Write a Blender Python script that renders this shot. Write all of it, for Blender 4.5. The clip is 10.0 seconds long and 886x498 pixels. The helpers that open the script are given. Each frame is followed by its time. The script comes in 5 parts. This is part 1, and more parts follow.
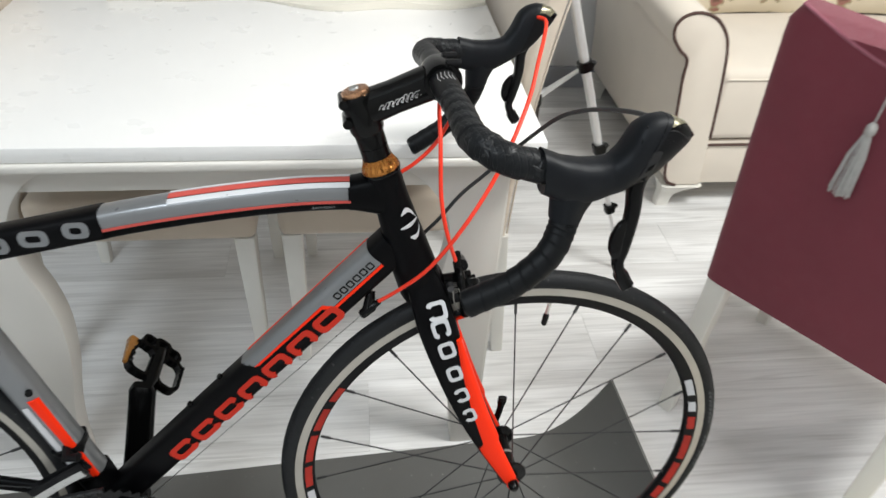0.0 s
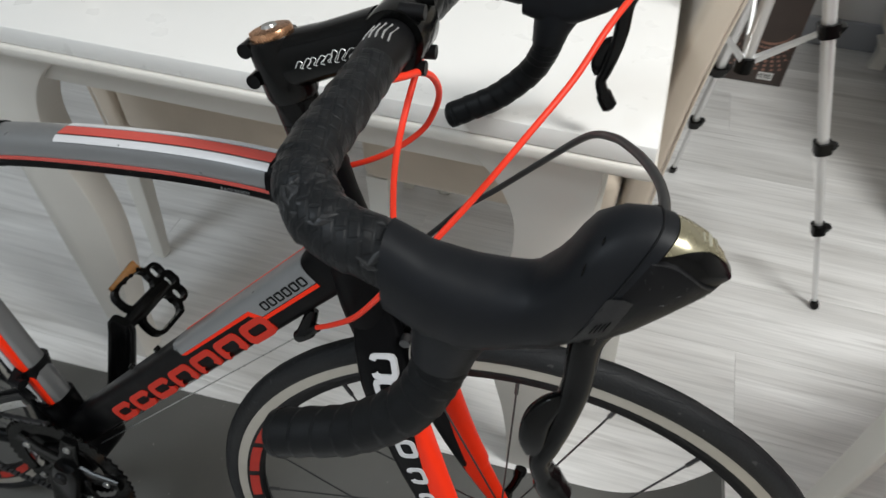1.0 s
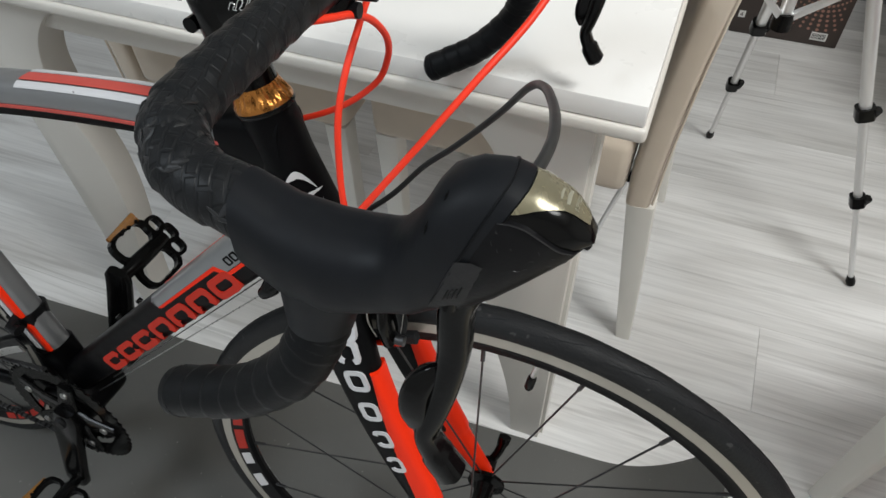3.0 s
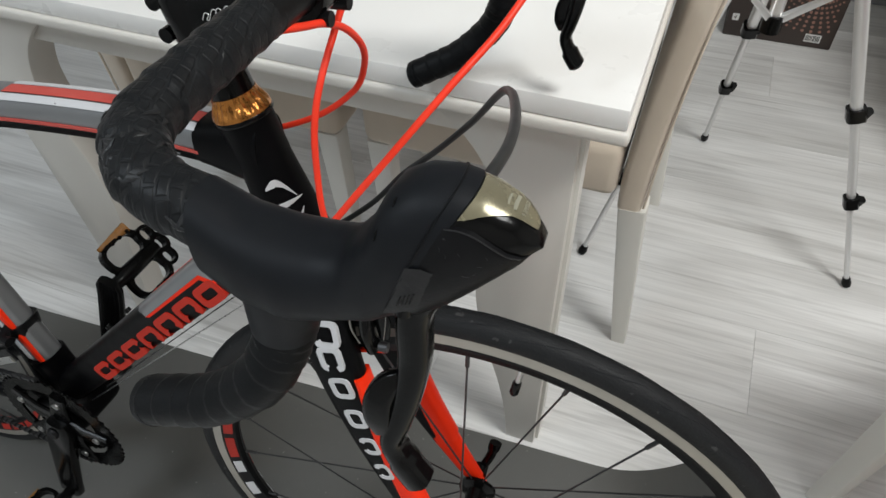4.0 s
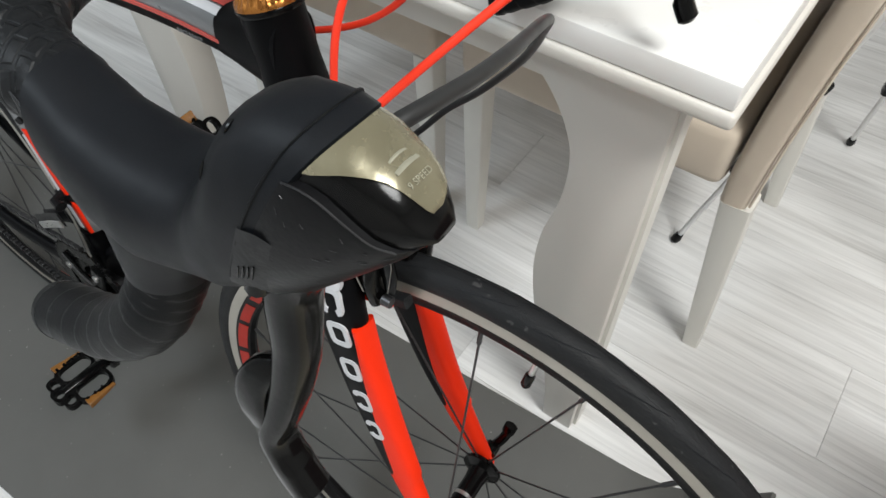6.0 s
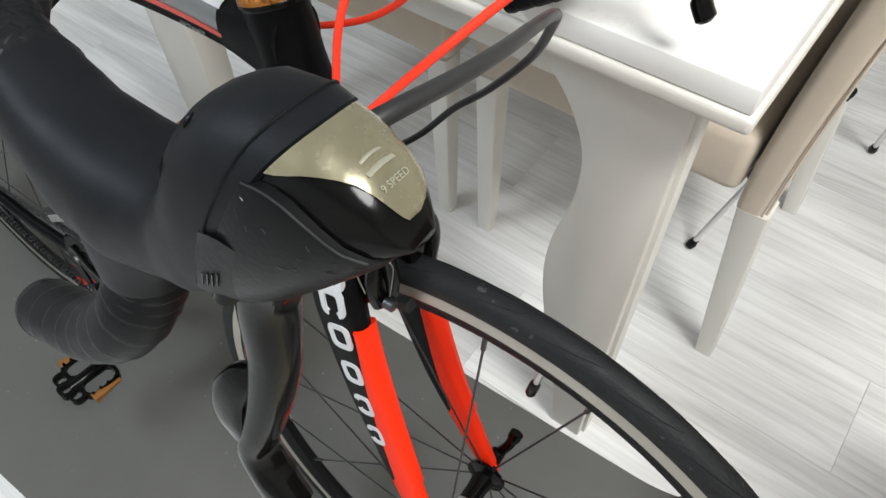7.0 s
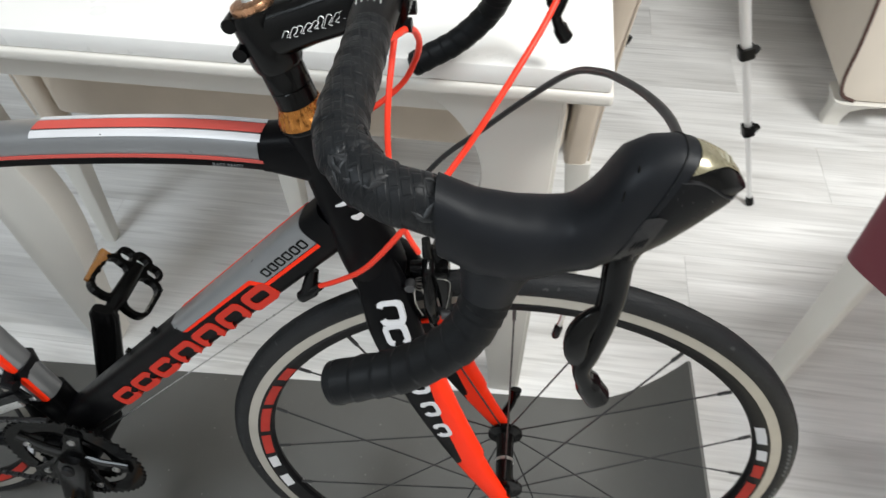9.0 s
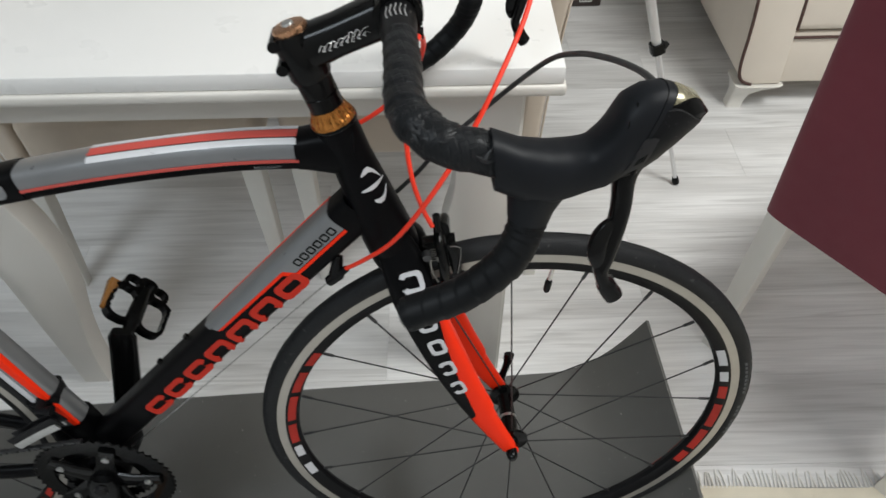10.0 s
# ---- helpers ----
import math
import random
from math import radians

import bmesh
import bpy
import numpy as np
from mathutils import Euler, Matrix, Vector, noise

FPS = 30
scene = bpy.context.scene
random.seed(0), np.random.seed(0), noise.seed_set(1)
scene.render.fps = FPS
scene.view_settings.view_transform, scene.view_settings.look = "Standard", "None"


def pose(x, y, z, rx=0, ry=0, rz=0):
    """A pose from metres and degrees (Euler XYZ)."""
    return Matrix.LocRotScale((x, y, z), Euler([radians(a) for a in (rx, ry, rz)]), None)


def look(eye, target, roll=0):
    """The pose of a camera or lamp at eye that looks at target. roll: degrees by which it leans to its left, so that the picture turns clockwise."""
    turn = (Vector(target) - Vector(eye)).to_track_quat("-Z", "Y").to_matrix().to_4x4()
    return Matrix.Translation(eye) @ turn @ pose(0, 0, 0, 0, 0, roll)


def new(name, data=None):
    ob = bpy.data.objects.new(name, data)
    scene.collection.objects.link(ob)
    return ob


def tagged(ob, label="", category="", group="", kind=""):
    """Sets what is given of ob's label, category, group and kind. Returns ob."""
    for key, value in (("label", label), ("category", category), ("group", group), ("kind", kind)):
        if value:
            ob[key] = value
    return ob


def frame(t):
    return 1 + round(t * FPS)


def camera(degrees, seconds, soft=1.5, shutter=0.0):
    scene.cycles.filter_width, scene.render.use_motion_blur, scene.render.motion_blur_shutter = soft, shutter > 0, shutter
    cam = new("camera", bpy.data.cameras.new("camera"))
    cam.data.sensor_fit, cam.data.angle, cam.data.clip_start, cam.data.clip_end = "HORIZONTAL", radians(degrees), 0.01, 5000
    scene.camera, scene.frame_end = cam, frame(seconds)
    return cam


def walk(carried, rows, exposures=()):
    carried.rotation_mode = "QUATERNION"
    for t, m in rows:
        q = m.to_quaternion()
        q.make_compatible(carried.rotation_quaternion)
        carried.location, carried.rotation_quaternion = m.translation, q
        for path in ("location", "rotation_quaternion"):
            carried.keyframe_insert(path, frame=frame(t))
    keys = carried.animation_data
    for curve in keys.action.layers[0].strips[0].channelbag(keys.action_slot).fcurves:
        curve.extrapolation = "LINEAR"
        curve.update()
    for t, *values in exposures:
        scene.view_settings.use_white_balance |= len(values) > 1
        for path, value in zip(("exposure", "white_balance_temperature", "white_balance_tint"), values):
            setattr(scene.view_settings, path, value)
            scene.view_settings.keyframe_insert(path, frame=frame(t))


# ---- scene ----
cam = camera(65.76, 10.0, shutter=0.4)
PATH = [
    (0, (0.1960, 0.7002, 1.2410), (0.7265, 2.1701, -0.0071), 3.55),
    (0.4, (0.3154, 0.8218, 1.1899), (0.6458, 2.2858, -0.1322), 2.17),
    (1, (0.4768, 0.9473, 1.1496), (0.3465, 2.3206, -0.2986), 0.56),
    (1.5, (0.4954, 0.9646, 1.1445), (0.2578, 2.2904, -0.3339), -1.89),
    (2, (0.5367, 0.9634, 1.1303), (0.3011, 2.2508, -0.3821), -1.55),
    (3.5, (0.5501, 0.9755, 1.1278), (0.2725, 2.2485, -0.3896), -2.92),
    (4, (0.5618, 0.9748, 1.1279), (0.2876, 2.2614, -0.3785), -3.27),
    (4.5, (0.5692, 0.9858, 1.1147), (0.2909, 2.2569, -0.4042), -3.13),
    (5, (0.5837, 1.0068, 1.0992), (0.3133, 2.2081, -0.4768), -1.50),
    (5.5, (0.5955, 1.0286, 1.0850), (0.1607, 2.1421, -0.5185), -0.91),
    (7, (0.6021, 1.0554, 1.0642), (0.0380, 2.1163, -0.5346), -2.40),
    (7.5, (0.5764, 1.0302, 1.0767), (0.0960, 2.1679, -0.4965), -3.28),
    (8, (0.5179, 0.9981, 1.1114), (0.2325, 2.1938, -0.4661), -4.56),
    (8.5, (0.4707, 0.9716, 1.1395), (0.3541, 2.2165, -0.4215), -2.62),
    (9, (0.4285, 0.9274, 1.1739), (0.4877, 2.1776, -0.3861), -1.06),
    (9.5, (0.4073, 0.8869, 1.1976), (0.6139, 2.1158, -0.3667), 1.07),
    (10, (0.3404, 0.8281, 1.2244), (0.6059, 2.1118, -0.2861), -1.07),
]
EXPOSURES = [(0, 0.38), (0.5, 0.25), (1, -0.02), (2, -0.10), (3.5, -0.12), (4.5, -0.12), (5, -0.02), (5.5, 0.09), (7, 0.41), (7.5, 0.37), (8, 0.16), (8.5, 0.29), (9, 0.42), (9.5, -0.07), (10, -0.03)]
walk(cam, [(t, look(eye, target, roll)) for t, eye, target, roll in PATH], EXPOSURES)

# ---- light ----
world = bpy.data.worlds.new("room_air")
world.use_nodes = True
world.node_tree.nodes["Background"].inputs[0].default_value = (0.75, 0.82, 1.0, 1)
world.node_tree.nodes["Background"].inputs[1].default_value = 0.08
scene.world = world


def overhead_light(name, place, power, size, colour):
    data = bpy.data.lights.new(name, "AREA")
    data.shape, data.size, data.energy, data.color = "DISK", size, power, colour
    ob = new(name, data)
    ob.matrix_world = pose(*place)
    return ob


overhead_light("main_ceiling_light", (1.60, 0.98, 2.5), 51.5, 0.8, (0.965, 0.977, 0.960))
# unseen cool fill lamp, added to brighten the left and under the table
overhead_light("cool_fill_light", (-0.9, 0.4, 2.5), 25, 0.8, (0.82, 0.92, 1.0))

# ---- materials ----


def material(name, colour, rough=0.5, metal=0.0, vary=0.12, scale=12.0, bump=0.0, bump_scale=200.0, coat=0.0, rough_vary=0.1, sheen=0.0, per_object=0.0, spec=0.5):
    """Principled surface with a large stain noise, a fine grain bump and uneven gloss."""
    m = bpy.data.materials.new(name)
    m.use_nodes = True
    n, l = m.node_tree.nodes, m.node_tree.links
    b = n["Principled BSDF"]
    tc = n.new("ShaderNodeTexCoord")
    no = n.new("ShaderNodeTexNoise")
    no.inputs["Scale"].default_value, no.inputs["Detail"].default_value = scale, 6
    l.new(tc.outputs["Object"], no.inputs["Vector"])
    ramp = n.new("ShaderNodeMixRGB")
    ramp.inputs[1].default_value = (*[c * (1 - vary) for c in colour], 1)
    ramp.inputs[2].default_value = (*[min(1, c * (1 + vary)) for c in colour], 1)
    l.new(no.outputs[0], ramp.inputs[0])
    out = ramp.outputs[0]
    if per_object:
        oi = n.new("ShaderNodeObjectInfo")
        hs = n.new("ShaderNodeHueSaturation")
        mr = n.new("ShaderNodeMapRange")
        mr.inputs[3].default_value, mr.inputs[4].default_value = 1 - per_object, 1 + per_object
        l.new(oi.outputs["Random"], mr.inputs[0])
        l.new(mr.outputs[0], hs.inputs["Value"])
        l.new(out, hs.inputs["Color"])
        out = hs.outputs[0]
    l.new(out, b.inputs["Base Color"])
    b.inputs["Metallic"].default_value = metal
    b.inputs["Specular IOR Level"].default_value = spec
    n2 = n.new("ShaderNodeTexNoise")
    n2.inputs["Scale"].default_value, n2.inputs["Detail"].default_value = scale * 5, 4
    l.new(tc.outputs["Object"], n2.inputs["Vector"])
    r = n.new("ShaderNodeMapRange")
    r.inputs[3].default_value, r.inputs[4].default_value = max(0.02, rough - rough_vary), min(1, rough + rough_vary)
    l.new(n2.outputs[0], r.inputs[0])
    l.new(r.outputs[0], b.inputs["Roughness"])
    if coat:
        b.inputs["Coat Weight"].default_value, b.inputs["Coat Roughness"].default_value = coat, 0.08
    if sheen:
        b.inputs["Sheen Weight"].default_value = sheen
    if bump:
        n3 = n.new("ShaderNodeTexNoise")
        n3.inputs["Scale"].default_value, n3.inputs["Detail"].default_value = bump_scale, 3
        l.new(tc.outputs["Object"], n3.inputs["Vector"])
        bp = n.new("ShaderNodeBump")
        bp.inputs["Strength"].default_value, bp.inputs["Distance"].default_value = bump, 0.002
        l.new(n3.outputs[0], bp.inputs["Height"])
        l.new(bp.outputs[0], b.inputs["Normal"])
    return m


BLACK_PAINT = material("satin_black_frame_paint", (0.0020, 0.0020, 0.0024), 0.40, vary=0.2, spec=0.07)
GREY_PAINT = material("silver_grey_frame_paint", (0.17, 0.175, 0.18), 0.32, 0.35, coat=0.4, bump=0.03, bump_scale=900)
RED_PAINT = material("bright_red_frame_paint", (0.86, 0.030, 0.005), 0.42, vary=0.06, spec=0.1)
WHITE_PAINT = material("white_decal_paint", (0.54, 0.54, 0.555), 0.35, vary=0.06)
RED_DECAL = material("red_decal_paint", (0.50, 0.075, 0.06), 0.45, vary=0.1, spec=0.25)
RIM_RED = material("worn_red_rim_print", (0.36, 0.024, 0.015), 0.5, vary=0.35, scale=40, spec=0.2)
MARK_RED = material("satin_red_tube_print", (0.50, 0.028, 0.014), 0.45, vary=0.1, spec=0.12)
TAPE = material("black_bar_tape", (0.0090, 0.0098, 0.0108), 0.42, vary=0.4, scale=60, bump=0.12, bump_scale=500, spec=0.15)
SMOOTH_TAPE = material("smooth_black_bar_tape", (0.0050, 0.0056, 0.0063), 0.46, vary=0.25, scale=40, bump=0.08, bump_scale=600, spec=0.13)


def add_dashes(m, depth):
    """Rows of pressed dashes across a tape."""
    n, l = m.node_tree.nodes, m.node_tree.links
    b, tc = n["Principled BSDF"], n.new("ShaderNodeTexCoord")
    mp = n.new("ShaderNodeMapping")
    mp.inputs["Scale"].default_value = (1, 1, 1)
    mp.inputs["Rotation"].default_value = (0.0, 0.0, radians(78))
    br = n.new("ShaderNodeTexBrick")
    br.inputs["Scale"].default_value = 1.0
    br.inputs["Brick Width"].default_value, br.inputs["Row Height"].default_value = 0.0085, 0.0060
    br.inputs["Mortar Size"].default_value, br.inputs["Mortar Smooth"].default_value = 0.0011, 0.6
    l.new(tc.outputs["Object"], mp.inputs["Vector"])
    l.new(mp.outputs[0], br.inputs["Vector"])
    bp = n.new("ShaderNodeBump")
    bp.inputs["Strength"].default_value, bp.inputs["Distance"].default_value = depth, 0.0012
    bp.invert = True
    l.new(br.outputs["Fac"], bp.inputs["Height"])
    old = b.inputs["Normal"].links[0].from_socket
    l.new(old, bp.inputs["Normal"])
    l.new(bp.outputs[0], b.inputs["Normal"])


add_dashes(TAPE, 0.45)
TORN_TAPE = material("torn_tape_film", (0.012, 0.0125, 0.0135), 0.42, vary=0.6, scale=90, bump=0.2, bump_scale=500, spec=0.35)
DULL_PLASTIC = material("dull_grey_plastic", (0.014, 0.014, 0.015), 0.55, vary=0.3, scale=60, bump=0.1, bump_scale=500, spec=0.3)
RUBBER = material("black_hood_rubber", (0.0050, 0.0060, 0.0078), 0.50, vary=0.45, scale=18, bump=0.04, bump_scale=1500, spec=0.18)
TYRE = material("dusty_black_tyre_rubber", (0.0105, 0.0110, 0.0118), 0.58, vary=0.55, scale=9, bump=0.25, bump_scale=420, spec=0.2)
TYRE_MARK = material("grey_moulded_rubber", (0.07, 0.072, 0.075), 0.6, vary=0.3, scale=80)
PLASTIC = material("gloss_black_plastic", (0.0028, 0.0028, 0.0028), 0.16, vary=0.3, spec=0.16, bump=0.03, bump_scale=300, rough_vary=0.06)
ALLOY_BLACK = material("anodised_black_alloy", (0.0060, 0.0060, 0.0066), 0.36, 0.05, vary=0.3, spec=0.12, bump=0.05, bump_scale=600)
STEEL = material("brushed_steel", (0.55, 0.55, 0.54), 0.3, 1.0, vary=0.12, scale=40)
SPRING = material("dull_spring_steel", (0.28, 0.27, 0.25), 0.35, 0.9)
DARK_STEEL = material("dark_spoke_steel", (0.06, 0.06, 0.062), 0.35, 0.8)
BRAKE_TRACK = material("machined_alloy_brake_track", (0.40, 0.375, 0.33), 0.45, 0.55, vary=0.15, scale=30)
GOLD = material("gold_anodised_alloy", (0.44, 0.18, 0.045), 0.26, 1.0, vary=0.12, scale=30)
COPPER = material("copper_top_cap", (0.55, 0.30, 0.17), 0.28, 1.0, vary=0.2, scale=60)
LENS_MARK = material("pale_champagne_print", (0.40, 0.385, 0.30), 0.35, 0.5)
LENS = material("smoked_champagne_badge", (0.21, 0.19, 0.125), 0.26, 0.5, vary=0.4, scale=45, bump=0.04, bump_scale=200, spec=0.6)
RED_CABLE = material("red_cable_housing", (0.82, 0.04, 0.015), 0.42, vary=0.06, spec=0.3)
BLACK_CABLE = material("dark_grey_cable_housing", (0.014, 0.0145, 0.015), 0.45)
AMBER = material("amber_reflector", (0.24, 0.10, 0.02), 0.25, vary=0.25, scale=200, bump=0.4, bump_scale=700)
MAT_GREY = material("dark_grey_foam_mat", (0.094, 0.092, 0.086), 0.72, vary=0.12, scale=5, bump=0.12, bump_scale=700)


def add_specks(m, scale, colour, level):
    """Sparse pale crumbs and scuffs."""
    n, l = m.node_tree.nodes, m.node_tree.links
    b, tc = n["Principled BSDF"], n.new("ShaderNodeTexCoord")
    no = n.new("ShaderNodeTexNoise")
    no.inputs["Scale"].default_value, no.inputs["Detail"].default_value = scale, 2
    l.new(tc.outputs["Object"], no.inputs["Vector"])
    mr = n.new("ShaderNodeMapRange")
    mr.inputs[1].default_value, mr.inputs[2].default_value = level, level + 0.04
    l.new(no.outputs[0], mr.inputs[0])
    mx = n.new("ShaderNodeMixRGB")
    mx.inputs[2].default_value = (*colour, 1)
    l.new(mr.outputs[0], mx.inputs[0])
    l.new(b.inputs["Base Color"].links[0].from_socket, mx.inputs[1])
    l.new(mx.outputs[0], b.inputs["Base Color"])


add_specks(MAT_GREY, 160, (0.32, 0.31, 0.29), 0.735)
add_specks(TYRE, 110, (0.045, 0.045, 0.045), 0.70)
RUG = material("cream_woven_rug", (0.66, 0.60, 0.48), 0.95, vary=0.1, scale=30, bump=0.5, bump_scale=600, sheen=0.2)
FRINGE = material("white_cotton_fringe", (0.74, 0.72, 0.68), 0.95, vary=0.1, scale=60)
TABLE_WHITE = material("white_lacquered_board", (0.80, 0.785, 0.76), 0.3, vary=0.03, scale=4)
TABLE_CREAM = material("off_white_lacquered_wood", (0.66, 0.63, 0.58), 0.42, vary=0.05, scale=6, bump=0.06, bump_scale=160)
CREAM_FABRIC = material("cream_velour_fabric", (0.62, 0.53, 0.43), 0.85, vary=0.1, scale=14, bump=0.25, bump_scale=900, sheen=0.35)
SOFA_FABRIC = material("pale_cream_sofa_fabric", (0.70, 0.63, 0.54), 0.9, vary=0.06, scale=9, bump=0.3, bump_scale=900, sheen=0.2)
BROWN_PIPING = material("dark_brown_piping", (0.07, 0.035, 0.028), 0.8, bump=0.3, bump_scale=900)
PURPLE = material("plum_velvet_fabric", (0.150, 0.022, 0.036), 0.9, vary=0.16, scale=8, bump=0.3, bump_scale=1100, sheen=0.22)
LIT_EDGE = material("lit_plum_edge", (0.25, 0.07, 0.10), 0.85, bump=0.3, bump_scale=900, sheen=0.4)
WHITE_WOOD = material("white_painted_wood", (0.72, 0.70, 0.65), 0.4, vary=0.05, scale=8, bump=0.05, bump_scale=150)
TASSEL = material("silver_grey_thread", (0.42, 0.41, 0.39), 0.6, vary=0.3, scale=90, bump=0.5, bump_scale=900)
ALUMINIUM = material("satin_aluminium", (0.72, 0.72, 0.72), 0.34, 0.75, vary=0.08)
WALL_PAINT = material("pale_grey_wall_paint", (0.62, 0.61, 0.60), 0.8, vary=0.04, scale=2, bump=0.12, bump_scale=220)
CEILING_PAINT = material("white_ceiling_paint", (0.8, 0.8, 0.79), 0.85, vary=0.03, scale=2)
BASEBOARD = material("grey_baseboard", (0.30, 0.31, 0.33), 0.45, vary=0.06)
SUBFLOOR = material("dark_floor_joint", (0.50, 0.48, 0.46), 0.9)
CARD = material("dark_brown_printed_card", (0.045, 0.032, 0.027), 0.5, vary=0.25, scale=6)
CARD_DOT = material("copper_printed_dots", (0.30, 0.16, 0.12), 0.5, vary=0.3, scale=8)
LABEL_WHITE = material("white_printed_label", (0.7, 0.7, 0.68), 0.6)
CLOTH = material("ivory_cotton_cloth", (0.76, 0.72, 0.63), 0.9, vary=0.05, scale=10, bump=0.3, bump_scale=700)


def plank_material():
    m = bpy.data.materials.new("pale_grey_oak_laminate")
    m.use_nodes = True
    n, l = m.node_tree.nodes, m.node_tree.links
    b = n["Principled BSDF"]
    tc, oi = n.new("ShaderNodeTexCoord"), n.new("ShaderNodeObjectInfo")
    add = n.new("ShaderNodeVectorMath")
    add.operation = "ADD"
    sc = n.new("ShaderNodeVectorMath")
    sc.operation = "SCALE"
    sc.inputs[3].default_value = 37.0
    comb = n.new("ShaderNodeCombineXYZ")
    for k in range(3):
        l.new(oi.outputs["Random"], comb.inputs[k])
    l.new(comb.outputs[0], sc.inputs[0])
    l.new(tc.outputs["Object"], add.inputs[0])
    l.new(sc.outputs[0], add.inputs[1])
    def grain(sx, sy, detail, dist):
        mp = n.new("ShaderNodeMapping")
        mp.inputs["Scale"].default_value = (sx, sy, 1)
        no = n.new("ShaderNodeTexNoise")
        no.inputs["Scale"].default_value, no.inputs["Detail"].default_value, no.inputs["Distortion"].default_value = 1.0, detail, dist
        l.new(add.outputs[0], mp.inputs["Vector"])
        l.new(mp.outputs[0], no.inputs["Vector"])
        return no
    broad, fine, streak = grain(1.2, 9, 5, 1.2), grain(5, 140, 4, 0.6), grain(1.6, 34, 3, 1.6)
    cr = n.new("ShaderNodeValToRGB")
    cr.color_ramp.elements[0].position, cr.color_ramp.elements[0].color = 0.30, (0.62, 0.61, 0.595, 1)
    cr.color_ramp.elements[1].position, cr.color_ramp.elements[1].color = 0.68, (0.85, 0.845, 0.835, 1)
    l.new(broad.outputs[0], cr.inputs[0])
    r2 = n.new("ShaderNodeValToRGB")
    r2.color_ramp.elements[0].position, r2.color_ramp.elements[0].color = 0.30, (0.82, 0.815, 0.81, 1)
    r2.color_ramp.elements[1].position, r2.color_ramp.elements[1].color = 0.44, (1, 1, 1, 1)
    l.new(streak.outputs[0], r2.inputs[0])
    r3 = n.new("ShaderNodeValToRGB")
    r3.color_ramp.elements[0].position, r3.color_ramp.elements[0].color = 0.3, (0.86, 0.86, 0.86, 1)
    r3.color_ramp.elements[1].position, r3.color_ramp.elements[1].color = 0.6, (1, 1, 1, 1)
    l.new(fine.outputs[0], r3.inputs[0])
    last = cr.outputs[0]
    for r in (r2, r3):
        mx = n.new("ShaderNodeMixRGB")
        mx.blend_type = "MULTIPLY"
        mx.inputs[0].default_value = 1.0
        l.new(last, mx.inputs[1])
        l.new(r.outputs[0], mx.inputs[2])
        last = mx.outputs[0]
    hs, mr = n.new("ShaderNodeHueSaturation"), n.new("ShaderNodeMapRange")
    mr.inputs[3].default_value, mr.inputs[4].default_value = 0.92, 1.08
    l.new(oi.outputs["Random"], mr.inputs[0])
    l.new(mr.outputs[0], hs.inputs["Value"])
    l.new(last, hs.inputs["Color"])
    l.new(hs.outputs[0], b.inputs["Base Color"])
    rr = n.new("ShaderNodeMapRange")
    rr.inputs[3].default_value, rr.inputs[4].default_value = 0.26, 0.44
    l.new(fine.outputs[0], rr.inputs[0])
    l.new(rr.outputs[0], b.inputs["Roughness"])
    bp = n.new("ShaderNodeBump")
    bp.inputs["Strength"].default_value, bp.inputs["Distance"].default_value = 0.15, 0.001
    l.new(fine.outputs[0], bp.inputs["Height"])
    l.new(bp.outputs[0], b.inputs["Normal"])
    return m


PLANK = plank_material()


def floral_material():
    m = bpy.data.materials.new("floral_print_fabric")
    m.use_nodes = True
    n, l = m.node_tree.nodes, m.node_tree.links
    b = n["Principled BSDF"]
    tc = n.new("ShaderNodeTexCoord")
    no = n.new("ShaderNodeTexNoise")
    no.inputs["Scale"].default_value, no.inputs["Detail"].default_value = 16, 5
    vo = n.new("ShaderNodeTexVoronoi")
    vo.inputs["Scale"].default_value = 11
    l.new(tc.outputs["Object"], no.inputs["Vector"])
    l.new(tc.outputs["Object"], vo.inputs["Vector"])
    cr = n.new("ShaderNodeValToRGB")
    e = cr.color_ramp.elements
    e[0].position, e[0].color = 0.36, (0.16, 0.09, 0.06, 1)
    e[1].position, e[1].color = 0.5, (0.68, 0.60, 0.46, 1)
    x = e.new(0.42)
    x.color = (0.36, 0.16, 0.13, 1)
    y = e.new(0.46)
    y.color = (0.33, 0.29, 0.17, 1)
    mx = n.new("ShaderNodeMath")
    mx.operation = "MULTIPLY_ADD"
    l.new(vo.outputs["Distance"], mx.inputs[0])
    mx.inputs[1].default_value = 0.32
    l.new(no.outputs[0], mx.inputs[2])
    sub = n.new("ShaderNodeMath")
    sub.operation = "SUBTRACT"
    l.new(mx.outputs[0], sub.inputs[0])
    sub.inputs[1].default_value = 0.12
    l.new(sub.outputs[0], cr.inputs[0])
    l.new(cr.outputs[0], b.inputs["Base Color"])
    b.inputs["Roughness"].default_value = 0.9
    return m


FLORAL = floral_material()

# ---- mesh tools ----


def mesh_of(name, verts, faces, mat, uv=None, sharp=38):
    me = bpy.data.meshes.new(name)
    me.from_pydata([tuple(v) for v in verts], [], faces)
    bm = bmesh.new()
    bm.from_mesh(me)
    bmesh.ops.recalc_face_normals(bm, faces=bm.faces)
    bm.to_mesh(me)
    bm.free()
    for p in me.polygons:
        p.use_smooth = True
    me.set_sharp_from_angle(angle=radians(sharp))
    me.materials.append(mat)
    return me


